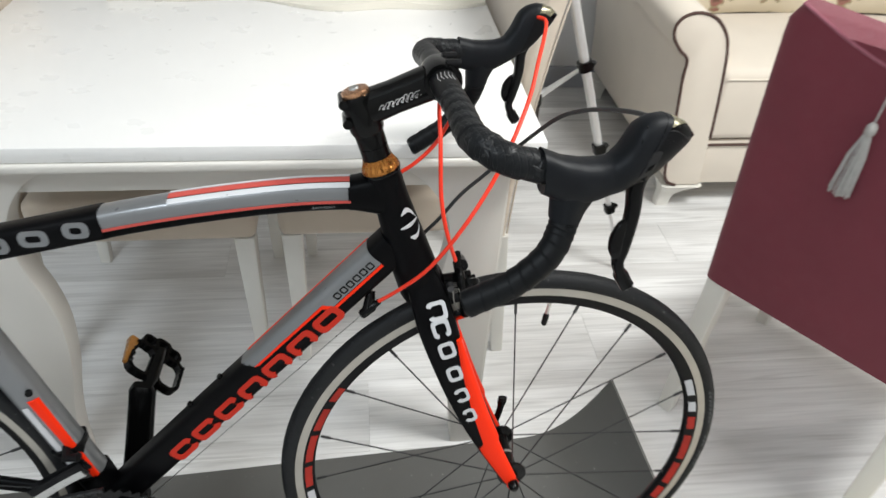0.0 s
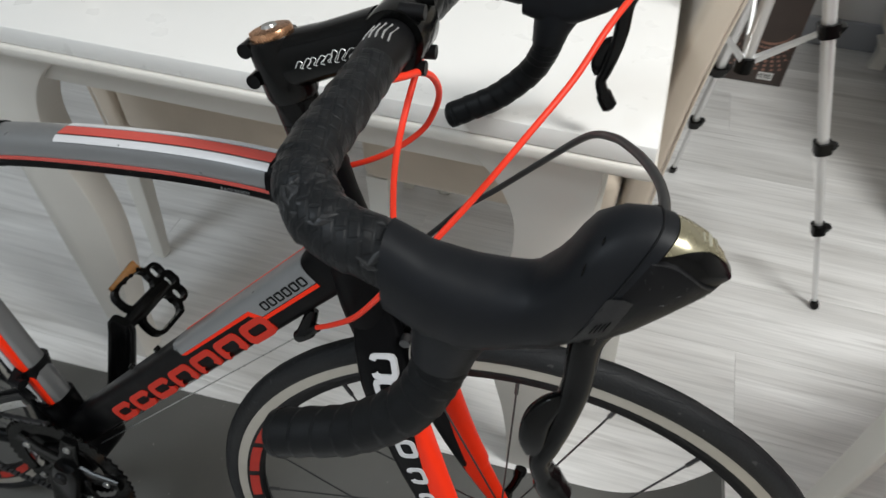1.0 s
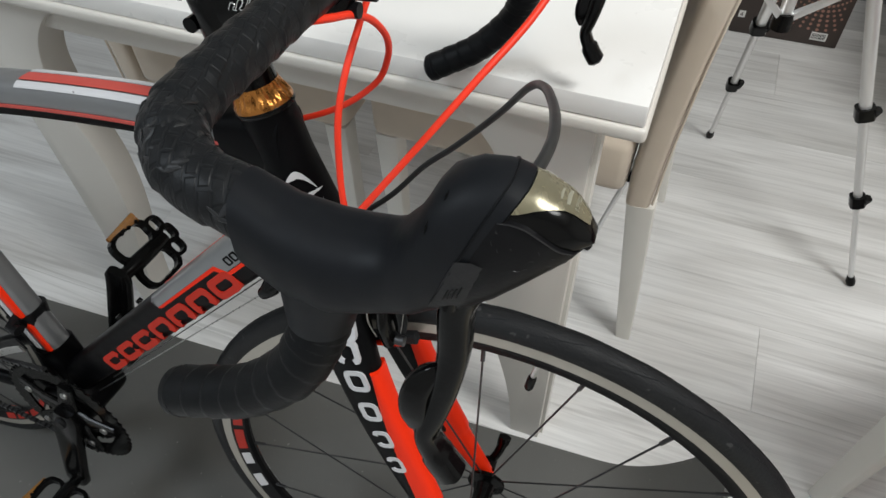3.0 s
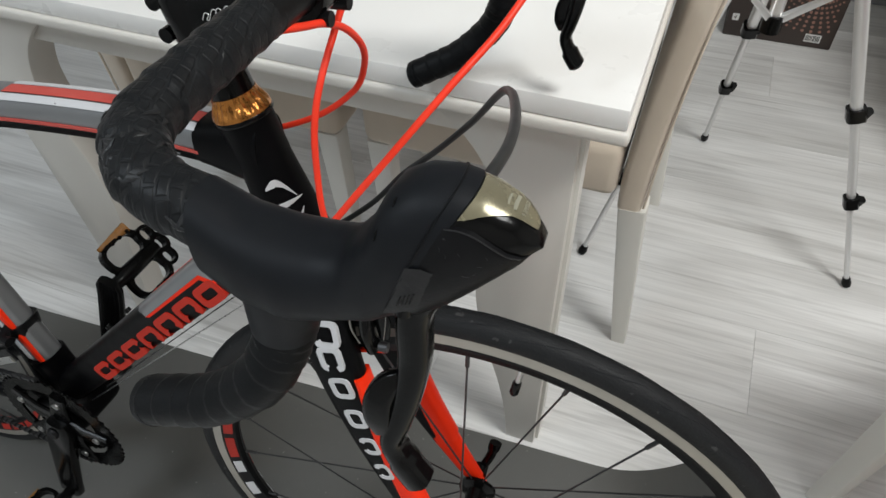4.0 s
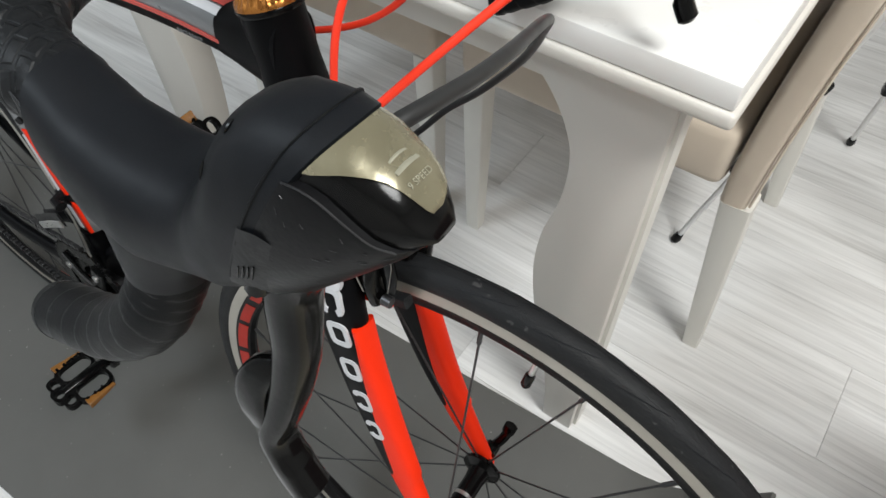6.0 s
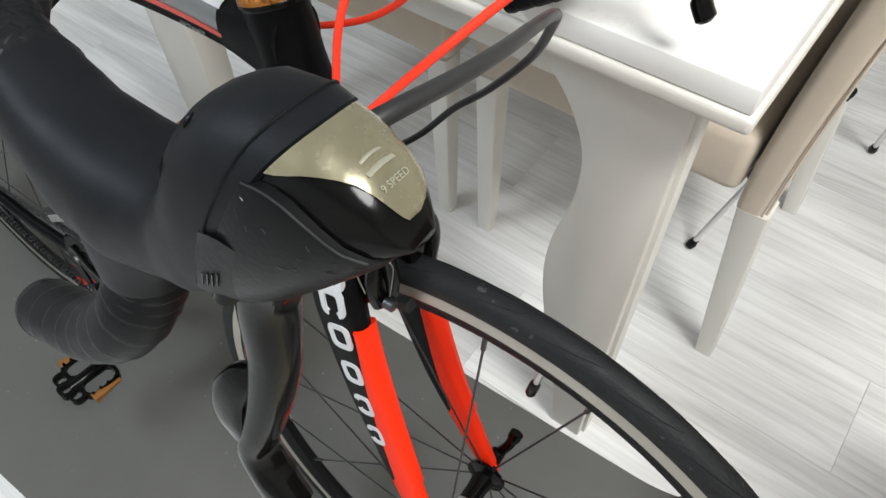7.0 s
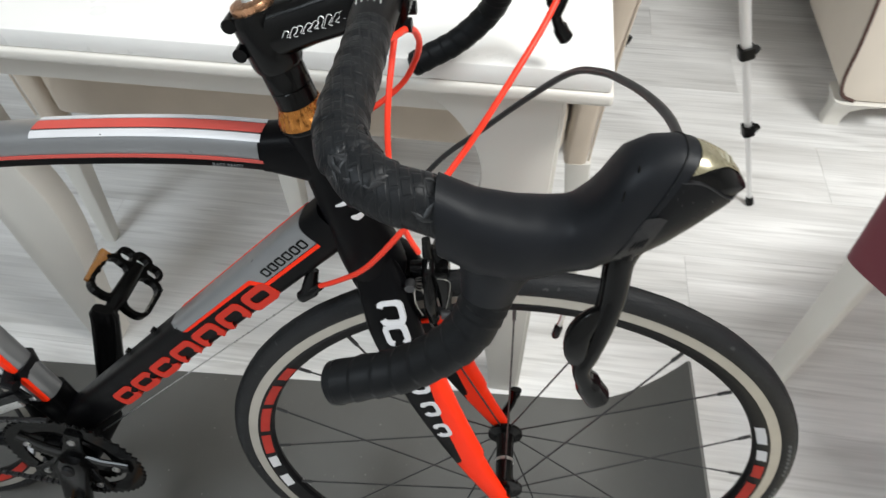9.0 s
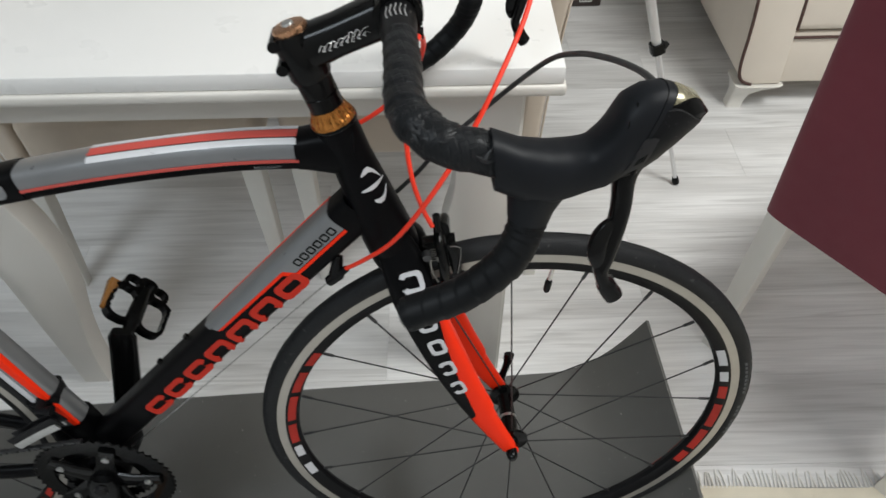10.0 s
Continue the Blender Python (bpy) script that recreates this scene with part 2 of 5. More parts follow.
def bm_mesh(name, bm, mat, sharp=38):
    me = bpy.data.meshes.new(name)
    bmesh.ops.recalc_face_normals(bm, faces=bm.faces)
    bm.to_mesh(me)
    bm.free()
    for p in me.polygons:
        p.use_smooth = True
    me.set_sharp_from_angle(angle=radians(sharp))
    me.materials.append(mat)
    return me


def part(name, me, parent, label="", m=None):
    ob = new(name, me)
    ob.parent = parent
    if m is not None:
        ob.matrix_basis = m
    if label:
        ob["label"] = label
    return ob


def thing(name, m, label, category, group="", kind="", me=None):
    ob = new(name, me)
    ob.matrix_basis = m
    return tagged(ob, label, category, group, kind)


def spline(pts, n=8):
    """Catmull-Rom through pts, n steps a span."""
    p = [np.array(a, float) for a in pts]
    p = [2 * p[0] - p[1], *p, 2 * p[-1] - p[-2]]
    out = []
    for i in range(1, len(p) - 2):
        for k in range(n):
            t = k / n
            out.append(0.5 * (2 * p[i] + (p[i + 1] - p[i - 1]) * t + (2 * p[i - 1] - 5 * p[i] + 4 * p[i + 1] - p[i + 2]) * t * t + (3 * p[i] - p[i - 1] - 3 * p[i + 1] + p[i + 2]) * t ** 3))
    out.append(p[-2])
    return out


def tube(pts, radius, seg=12, power=2.0, ref=(0, 1, 0), wrap=None):
    """Verts and faces of a capped tube along pts. radius: number, or one (side, up) pair or number a point. wrap: (pitch, depth) of a helical overlap."""
    pts = [np.array(p, float) for p in pts]
    verts, faces = [], []
    length = 0.0
    for i, p in enumerate(pts):
        d = pts[min(i + 1, len(pts) - 1)] - pts[max(i - 1, 0)]
        d /= np.linalg.norm(d)
        side = np.array(ref, float) - d * np.dot(ref, d)
        if np.linalg.norm(side) < 0.05:
            side = np.array((1.0, 0, 0)) - d * d[0]
        side /= np.linalg.norm(side)
        up = np.cross(d, side)
        r = radius[i] if isinstance(radius, (list, tuple)) and len(radius) == len(pts) else radius
        a, b = r if isinstance(r, (list, tuple)) else (r, r)
        if i:
            length += np.linalg.norm(p - pts[i - 1])
        for k in range(seg):
            th = 2 * math.pi * k / seg
            c, s = math.cos(th), math.sin(th)
            g = 1.0
            extra = 0.0
            if wrap:
                turns = length / wrap[0] if len(wrap) < 4 or length > wrap[3] else wrap[3] / wrap[0] + (length - wrap[3]) / wrap[2]
                extra = wrap[1] * ((turns + k / seg) % 1.0)
            x = math.copysign(abs(c) ** (2 / power), c) * (a + extra)
            y = math.copysign(abs(s) ** (2 / power), s) * (b + extra)
            verts.append(p + side * x * g + up * y * g)
    for i in range(len(pts) - 1):
        for k in range(seg):
            faces.append((i * seg + k, i * seg + (k + 1) % seg, (i + 1) * seg + (k + 1) % seg, (i + 1) * seg + k))
    faces.append(tuple(range(seg)))
    faces.append(tuple((len(pts) - 1) * seg + k for k in range(seg)))
    return verts, faces


def loft(rings):
    n = len(rings[0])
    verts = [v for r in rings for v in r]
    faces = [(i * n + k, i * n + (k + 1) % n, (i + 1) * n + (k + 1) % n, (i + 1) * n + k) for i in range(len(rings) - 1) for k in range(n)]
    faces += [tuple(range(n)), tuple((len(rings) - 1) * n + k for k in range(n))]
    return verts, faces


def lathe(profile, seg=48, a0=0.0, a1=360.0):
    """Closed profile of (radius, y) turned about the Y axis, from a0 to a1 degrees (0 along +X, turning up to +Z)."""
    full = abs(a1 - a0) >= 359.9
    n, verts, faces = len(profile), [], []
    steps = seg if full else seg + 1
    for i in range(steps):
        a = radians(a0 + (a1 - a0) * i / seg)
        verts += [(r * math.cos(a), y, r * math.sin(a)) for r, y in profile]
    for i in range(seg):
        j = (i + 1) % steps
        faces += [(i * n + k, i * n + (k + 1) % n, j * n + (k + 1) % n, j * n + k) for k in range(n)]
    if not full:
        faces += [tuple(range(n)), tuple(seg * n + k for k in range(n))]
    return verts, faces


def merge(*pieces):
    verts, faces = [], []
    for v, f in pieces:
        o = len(verts)
        verts += list(v)
        faces += [tuple(i + o for i in q) for q in f]
    return verts, faces


def moved(piece, m):
    return [tuple(m @ Vector(v)) for v in piece[0]], piece[1]


def block(x0, y0, z0, x1, y1, z1, bevel=0.0, seg=2):
    bm = bmesh.new()
    bmesh.ops.create_cube(bm, size=1, matrix=Matrix.Translation(((x0 + x1) / 2, (y0 + y1) / 2, (z0 + z1) / 2)) @ Matrix.Diagonal((x1 - x0, y1 - y0, z1 - z0, 1)))
    if bevel:
        bmesh.ops.bevel(bm, geom=bm.edges[:], offset=bevel, segments=seg, profile=0.5, affect="EDGES")
    return bm


def prism(outline, y0, y1, bevel=0.0):
    """A flat shape in XZ, given by its outline, thick from y0 to y1."""
    bm = bmesh.new()
    f = bm.faces.new([bm.verts.new((x, y0, z)) for x, z in outline])
    ext = bmesh.ops.extrude_face_region(bm, geom=[f])
    bmesh.ops.translate(bm, verts=[v for v in ext["geom"] if isinstance(v, bmesh.types.BMVert)], vec=(0, y1 - y0, 0))
    if bevel:
        flat = [e for e in bm.edges if abs(e.verts[0].co.y - e.verts[1].co.y) < 1e-6]
        bmesh.ops.bevel(bm, geom=flat, offset=bevel, segments=2, profile=0.5, affect="EDGES")
    return bm


def rounded(cx, cz, w, h, r, n=4):
    """Outline of a rounded rectangle."""
    out = []
    for sx, sz, a0 in ((1, 1, 0), (-1, 1, 90), (-1, -1, 180), (1, -1, 270)):
        for k in range(n + 1):
            a = radians(a0 + 90 * k / n)
            out.append((cx + sx * (w / 2 - r) + r * math.cos(a), cz + sz * (h / 2 - r) + r * math.sin(a)))
    return out


def frame_strip(outer, inner, y0, y1, skip=()):
    """A flat band between two outlines of equal count; skip leaves out spans, which opens the band."""
    n = len(outer)
    verts = [(x, y, z) for y in (y0, y1) for ring in (outer, inner) for x, z in ring]
    faces = []
    for k in range(n):
        if k in skip:
            continue
        j = (k + 1) % n
        faces += [(k, j, n + j, n + k), (2 * n + k, 2 * n + j, 3 * n + j, 3 * n + k), (k, j, 2 * n + j, 2 * n + k), (n + k, n + j, 3 * n + j, 3 * n + k)]
    return verts, faces


# ---- the room ----
YAW = -11.5
ROOM = pose(0.630, 1.480, 0, 0, 0, YAW)
TABLE = ROOM @ Matrix.Diagonal((1, 1, 0.9875, 1))


def room_box(name, x0, y0, z0, x1, y1, z1, mat, label, bevel=0.0):
    return thing(name, ROOM, label, name.split("_")[0], kind="structure", me=bm_mesh(name, block(x0, y0, z0, x1, y1, z1, bevel), mat))


floor = room_box("floor", -2.6, -2.3, -0.06, 2.7, 1.9, -0.010, SUBFLOOR, "pale grey wood laminate floor of long planks")
room_box("wall_north", -2.7, 1.76, -0.05, 2.8, 1.88, 2.6, WALL_PAINT, "plain pale grey painted wall, unseen, added to bounce light behind the sofa")
# unseen walls and ceiling, added to close the room and bounce light
room_box("wall_south", -2.7, -2.3, -0.05, 2.8, -2.18, 2.6, WALL_PAINT, "plain pale grey painted wall, unseen, added to bounce light")
room_box("wall_west", -2.62, -2.18, -0.05, -2.5, 1.76, 2.6, WALL_PAINT, "plain pale grey painted wall, unseen, added to bounce light")
room_box("wall_east", 2.6, -2.18, -0.05, 2.72, 1.76, 2.6, WALL_PAINT, "plain pale grey painted wall, unseen, added to bounce light")
room_box("ceiling", -2.7, -2.3, 2.6, 2.8, 1.9, 2.7, CEILING_PAINT, "plain white painted ceiling, unseen, added to bounce light")
room_box("baseboard", -2.5, 1.74, 0.0, 2.6, 1.76, 0.09, BASEBOARD, "grey baseboard along the wall", 0.004)

# ---- dining table ----
TABLE_LEN, TABLE_DEEP = 0.935, 0.86
table = thing("dining_table", TABLE, "white lacquered dining table with curved panel legs", "table")
part("tabletop", bm_mesh("tabletop", block(-TABLE_LEN, 0, 0.733, 0, TABLE_DEEP, 0.757, 0.002), TABLE_WHITE), table, "glossy white tabletop")
part("edge_moulding", bm_mesh("edge_moulding", block(-TABLE_LEN - 0.004, -0.004, 0.716, 0.004, TABLE_DEEP + 0.004, 0.7325, 0.005, 3), TABLE_CREAM), table)
for nm, b in (("apron", (-TABLE_LEN + 0.05, 0.035, 0.662, -0.05, 0.055, 0.716)), ("apron", (-TABLE_LEN + 0.05, TABLE_DEEP - 0.055, 0.662, -0.05, TABLE_DEEP - 0.035, 0.716)),
              ("apron", (-0.06, 0.10, 0.662, -0.042, TABLE_DEEP - 0.1, 0.716)), ("apron", (-TABLE_LEN + 0.042, 0.1, 0.662, -TABLE_LEN + 0.06, TABLE_DEEP - 0.1, 0.716))):
    part(nm, bm_mesh(nm, block(*b, 0.002), TABLE_CREAM), table)
inner = spline([(-0.275, 0, 0.709), (-0.232, 0, 0.704), (-0.196, 0, 0.690), (-0.160, 0, 0.653), (-0.137, 0, 0.605), (-0.132, 0, 0.560), (-0.137, 0, 0.508), (-0.151, 0, 0.447), (-0.155, 0, 0.375), (-0.143, 0, 0.28), (-0.120, 0, 0.18), (-0.106, 0, 0.09), (-0.100, 0, 0.0)], 5)
leg_outline = [(-0.275, 0.714), (-0.044, 0.714), (-0.046, 0.5), (-0.048, 0.28), (-0.050, 0.0)] + [(p[0], p[2]) for p in reversed(inner)]
leg_mesh = bm_mesh("leg", prism(leg_outline, 0.0, 0.05, 0.003), TABLE_CREAM)
mirror_outline = [(-TABLE_LEN - x, z) for x, z in reversed(leg_outline)]
leg_mesh_left = bm_mesh("leg", prism(mirror_outline, 0.0, 0.05, 0.003), TABLE_CREAM)
for y in (0.026, TABLE_DEEP - 0.076):
    part("leg", leg_mesh, table, "flat panel leg with a scalloped inner edge", pose(0, y, 0))
    part("leg", leg_mesh_left, table, "flat panel leg with a scalloped inner edge", pose(0, y, 0))
side_bead = bm_mesh("leg_bead", prism([(-0.048, 0.712), (-0.039, 0.712), (-0.0445, 0.0), (-0.0545, 0.0)], 0.012, 0.04, 0.001), WHITE_WOOD)
part("leg_bead", side_bead, table, "", pose(0, 0.026, 0))


def cloth():
    nx, ny = 60, 14
    verts, faces = [], []
    for i in range(nx + 1):
        for j in range(ny + 1):
            x = -0.76 + 0.755 * i / nx
            front = 0.555 + 0.028 * math.sin(x * 9 + 0.6) + 0.012 * math.sin(x * 23)
            y = front + (0.845 - front) * j / ny
            z = 0.763 + 0.006 * noise.noise((x * 6, y * 9, 0)) + 0.004 * math.sin(x * 11 + y * 7) + 0.004
            verts.append((x, y, z))
    for i in range(nx):
        for j in range(ny):
            a = i * (ny + 1) + j
            faces.append((a, a + 1, a + ny + 2, a + ny + 1))
    low = [(x, y, 0.7575) for x, y, z in verts]
    n = len(verts)
    rim = [i * (ny + 1) for i in range(nx + 1)]
    side = [(rim[k], rim[k + 1], rim[k + 1] + n, rim[k] + n) for k in range(nx)]
    far = [r + ny for r in rim]
    side += [(far[k], far[k + 1], far[k + 1] + n, far[k] + n) for k in range(nx)]
    side += [(j, j + 1, j + 1 + n, j + n) for j in range(ny)] + [(nx * (ny + 1) + j, nx * (ny + 1) + j + 1, nx * (ny + 1) + j + 1 + n, nx * (ny + 1) + j + n) for j in range(ny)]
    return verts + low, faces + side


thing("folded_cloth", TABLE, "folded ivory cloth lying along the back of the table", "cloth", me=mesh_of("folded_cloth", *cloth(), CLOTH, sharp=60))

# ---- cream dining chairs ----


def taper(x, y, z0, z1, a0, a1, lean=(0, 0)):
    """A square leg from z0, half width a0, up to z1, half width a1."""
    pts = [(x + lean[0] * (1 - k), y + lean[1] * (1 - k), z0 + (z1 - z0) * k) for k in (0, 0.03, 0.5, 1)]
    rad = [a0 * 0.96, a0, (a0 + a1) / 2, a1]
    return tube(pts, rad, 16, 8.0, (0, 1, 0))


def padded_back(width, z0, z1, base, top_x, thick, dip=0.0, n=14, bulge=0.004):
    """An upholstered back: rings up the height, rounded edges. base: x of the outer face at the foot."""
    rings = []
    for i in range(n + 1):
        k = i / n
        x = base + (top_x - base) * k ** 1.7
        edge = min(1.0, 0.55 + 3.5 * min(k, 1 - k) * 2)
        ring = []
        for j in range(28):
            a = 2 * math.pi * (j + 0.5) / 28
            c, s = math.cos(a), math.sin(a)
            px = math.copysign(abs(c) ** 0.35, c) * thick / 2 * (0.8 + 0.2 * edge)
            py = math.copysign(abs(s) ** 0.16, s) * width / 2 * (0.985 + 0.015 * edge)
            zz = z0 + (z1 - z0) * k - dip * k ** 4 * (1 - (2 * py / width) ** 2)
            ring.append((x - thick / 2 + px + bulge * math.cos(py / width * 3) * math.sin(k * 3.1), py, zz))
        rings.append(ring)
    return loft(rings)


def cream_chair(m, label):
    c = thing("dining_chair", m, label, "chair", "chairs tucked under the table")
    part("seat", bm_mesh("seat", block(-0.50, -0.22, 0.375, -0.074, 0.22, 0.475, 0.018, 3), CREAM_FABRIC), c)
    part("backrest", mesh_of("backrest", *padded_back(0.44, 0.355, 1.02, -0.027, 0.062, 0.046, bulge=0.002), CREAM_FABRIC), c)
    for y in (-0.197, 0.197):
        part("leg", mesh_of("leg", *taper(-0.045, y, 0.0, 0.36, 0.014, 0.022, (0.032, 0)), WHITE_WOOD), c, "white tapered wooden leg")
        part("leg", mesh_of("leg", *taper(-0.475, y, 0.0, 0.38, 0.014, 0.021), WHITE_WOOD), c, "white tapered wooden leg")
        seam = spline([(-0.029, y * 1.1, 0.37), (-0.0205, y * 1.1, 0.52), (0.0015, y * 1.1, 0.72), (0.054, y * 1.1, 0.99)], 6)
        part("piping", mesh_of("piping", *tube(seam, 0.0022, 6), CREAM_FABRIC), c)
    return c


cream_chair(ROOM @ pose(0.058, 0.492, 0), "cream upholstered dining chair pushed under the table end")
cream_chair(ROOM @ pose(-0.985, 0.485, 0, 0, 0, 180), "cream upholstered dining chair tucked in with pale legs")

# ---- plum dining chair ----
PLUM = pose(1.042 + 0.40 * 0.225, 1.516 - 0.916 * 0.225, 0, 0, 0, 23.6)
plum = thing("dining_chair", PLUM, "plum velvet dining chair with white legs and a tassel", "chair")
# local x points to the seat side, y along the back


def plum_back():
    rings = []
    n = 20
    for i in range(n + 1):
        k = i / n
        ring = []
        for j in range(40):
            a = 2 * math.pi * (j + 0.5) / 40
            c, s = math.cos(a), math.sin(a)
            px = 0.03 + math.copysign(abs(c) ** 0.4, c) * 0.03
            w = 0.222 + 0.026 * k - (0.018 * max(0, (k - 0.93) / 0.07) ** 2)
            py = math.copysign(abs(s) ** 0.14, s) * w
            top = 0.912 - 0.06 * max(0.0, 1 - (py / 0.232) ** 2) ** 1.2
            ring.append((px, py, 0.3725 + (top - 0.3725) * k))
        rings.append(ring)
    return loft(rings)


part("backrest", mesh_of("backrest", *plum_back(), PURPLE), plum)
part("seat", bm_mesh("seat", block(0.055, -0.225, 0.36, 0.48, 0.225, 0.47, 0.02, 3), PURPLE), plum)
# piping tinted paler, putting the light on the back's top edge into colour
edge = [(0.001, y, 0.915 - 0.06 * (1 - (y / 0.232) ** 2) ** 1.2) for y in np.linspace(-0.226, 0.226, 21)]
part("piping", mesh_of("piping", *tube(edge, 0.003, 8, ref=(1, 0, 0)), LIT_EDGE), plum)
for y in (-0.195, 0.195):
    part("leg", mesh_of("leg", *taper(0.03, y, 0.0, 0.385, 0.016, 0.023, (-0.035, 0.0)), WHITE_WOOD), plum, "white tapered wooden leg")
    part("leg", mesh_of("leg", *taper(0.44, y, 0.0, 0.365, 0.015, 0.022), WHITE_WOOD), plum, "white tapered wooden leg")
tassel = thing("tassel", PLUM @ pose(-0.006, 0.062, 0.022), "silver grey thread tassel hanging on the plum chair", "tassel")
part("cord", mesh_of("cord", *tube([(0, 0, 0.858), (0, 0.0, 0.80), (0, 0.001, 0.757)], 0.0016, 6), TASSEL), tassel)
part("knot", mesh_of("knot", *tube([(-0.006, 0, 0.764), (-0.006, 0, 0.758), (-0.006, 0, 0.748), (-0.006, 0, 0.742)], [0.004, 0.008, 0.008, 0.004], 12), TASSEL), tassel)
strands = []
for i in range(46):
    a, r = random.uniform(0, 6.28), 0.017 * math.sqrt(random.random())
    x, y = -0.016 + 0.35 * r * math.cos(a), r * math.sin(a)
    strands.append(tube([(-0.007 + x * 0.1, y * 0.35, 0.744), (x * 0.8, y * 0.8, 0.71), (x, y, 0.645 + random.uniform(-0.006, 0.006))], 0.0011, 5))
part("fringe", mesh_of("fringe", *merge(*strands), TASSEL), tassel)

# ---- sofa ----
SOFA = ROOM @ pose(0.661, 0.864, 0)
sofa = thing("sofa", SOFA, "cream fabric sofa with scrolled arm and brown piping", "sofa")
arm_curve = [(0.045, 0.085), (0.014, 0.100), (0.000, 0.145), (0.000, 0.25), (-0.002, 0.42), (0.004, 0.485), (-0.018, 0.51), (-0.04, 0.545), (-0.038, 0.58), (-0.012, 0.605), (0.03, 0.613), (0.075, 0.597), (0.107, 0.555), (0.117, 0.50), (0.118, 0.40), (0.120, 0.20), (0.125, 0.085)]
arm_line = [(p[0] - 0.055 * (p[2] / 0.6) ** 2, p[2] * 1.03) for p in spline([(x, 0, z) for x, z in arm_curve], 4)]
part("arm", bm_mesh("arm", prism(arm_line, 0.0, 0.85, 0.006), SOFA_FABRIC), sofa, "scrolled cream sofa arm")
part("arm_piping", mesh_of("arm_piping", *tube([(x, 0.001, z) for x, z in arm_line if x < 0.06 or z > 0.25], 0.0045, 8), BROWN_PIPING), sofa, "dark brown piping along the arm front")
part("front_rail", bm_mesh("front_rail", block(0.100, 0.012, 0.085, 1.75, 0.06, 0.238, 0.006), SOFA_FABRIC), sofa)
part("rail_piping", mesh_of("rail_piping", *tube([(0.110, 0.009, 0.226), (0.9, 0.009, 0.226), (1.75, 0.009, 0.226)], 0.004, 8), BROWN_PIPING), sofa, "dark brown piping under the cushion")
part("base", bm_mesh("base", block(0.100, 0.06, 0.085, 1.75, 0.85, 0.238, 0.004), SOFA_FABRIC), sofa)
for x0, x1 in ((0.085, 0.93), (0.935, 1.74)):
    part("seat_cushion", bm_mesh("seat_cushion", block(x0, 0.0, 0.242, x1, 0.62, 0.47, 0.03, 4), SOFA_FABRIC), sofa)
    seam = [(x0 + 0.02, -0.001, 0.442), ((x0 + x1) / 2, -0.003, 0.444), (x1 - 0.02, -0.001, 0.442)]
    part("piping", mesh_of("piping", *tube(seam, 0.003, 6), SOFA_FABRIC), sofa)
part("backrest", bm_mesh("backrest", block(0.0, 0.66, 0.2, 1.86, 0.87, 0.92, 0.05, 4), SOFA_FABRIC), sofa)


def sofa_foot():
    rings = []
    for z, x, w in ((0.0, 0.028, 0.022), (0.02, 0.03, 0.021), (0.045, 0.036, 0.024), (0.065, 0.05, 0.04), (0.085, 0.068, 0.066)):
        rings.append([(x + sx * w, 0.034 + sy * (w * 0.6 + 0.006), z) for sx, sy in ((-1, -0.8), (-0.8, -1), (0.8, -1), (1, -0.8), (1, 0.8), (0.8, 1), (-0.8, 1), (-1, 0.8))])
    return loft(rings)


foot_mesh = mesh_of("foot", *sofa_foot(), WHITE_WOOD)
for x, y in ((0.0, 0.0), (0.0, 0.76), (1.7, 0.0), (1.7, 0.76)):
    part("foot", foot_mesh, sofa, "white curved wooden foot", pose(x, y, 0))


def cushion(w, h, t):
    rings, n = [], 16
    for i in range(n + 1):
        v = -1 + 2 * i / n
        ring = []
        for j in range(32):
            a = 2 * math.pi * j / 32
            c, s = math.cos(a), math.sin(a)
            u = math.copysign(abs(c) ** 0.5, c)
            d = t * max(0.0, 1 - abs(v) ** 2.2) ** 0.6 * s
            ring.append((u * w / 2 * (1 - 0.06 * (1 - v * v)), d * (1 - abs(u) ** 4) ** 0.5 if abs(u) < 1 else 0, v * h / 2 * (1 - 0.05 * (1 - u * u))))
        rings.append(ring)
    return loft(rings)


pillow = mesh_of("throw_pillow", *cushion(0.46, 0.42, 0.085), FLORAL, sharp=70)
for x, tilt, turn in ((0.36, -18, 4), (0.83, -20, -5), (1.30, -18, 6)):
    thing("throw_pillow", SOFA @ pose(x, 0.515, 0.665, tilt, 0, turn), "floral print throw pillow leaning on the sofa back", "pillow", "throw pillows", me=pillow)

# ---- tripod ----
tripod = thing("camera_tripod", pose(0.905, 2.075, 0), "silver aluminium camera tripod standing on the floor", "tripod")


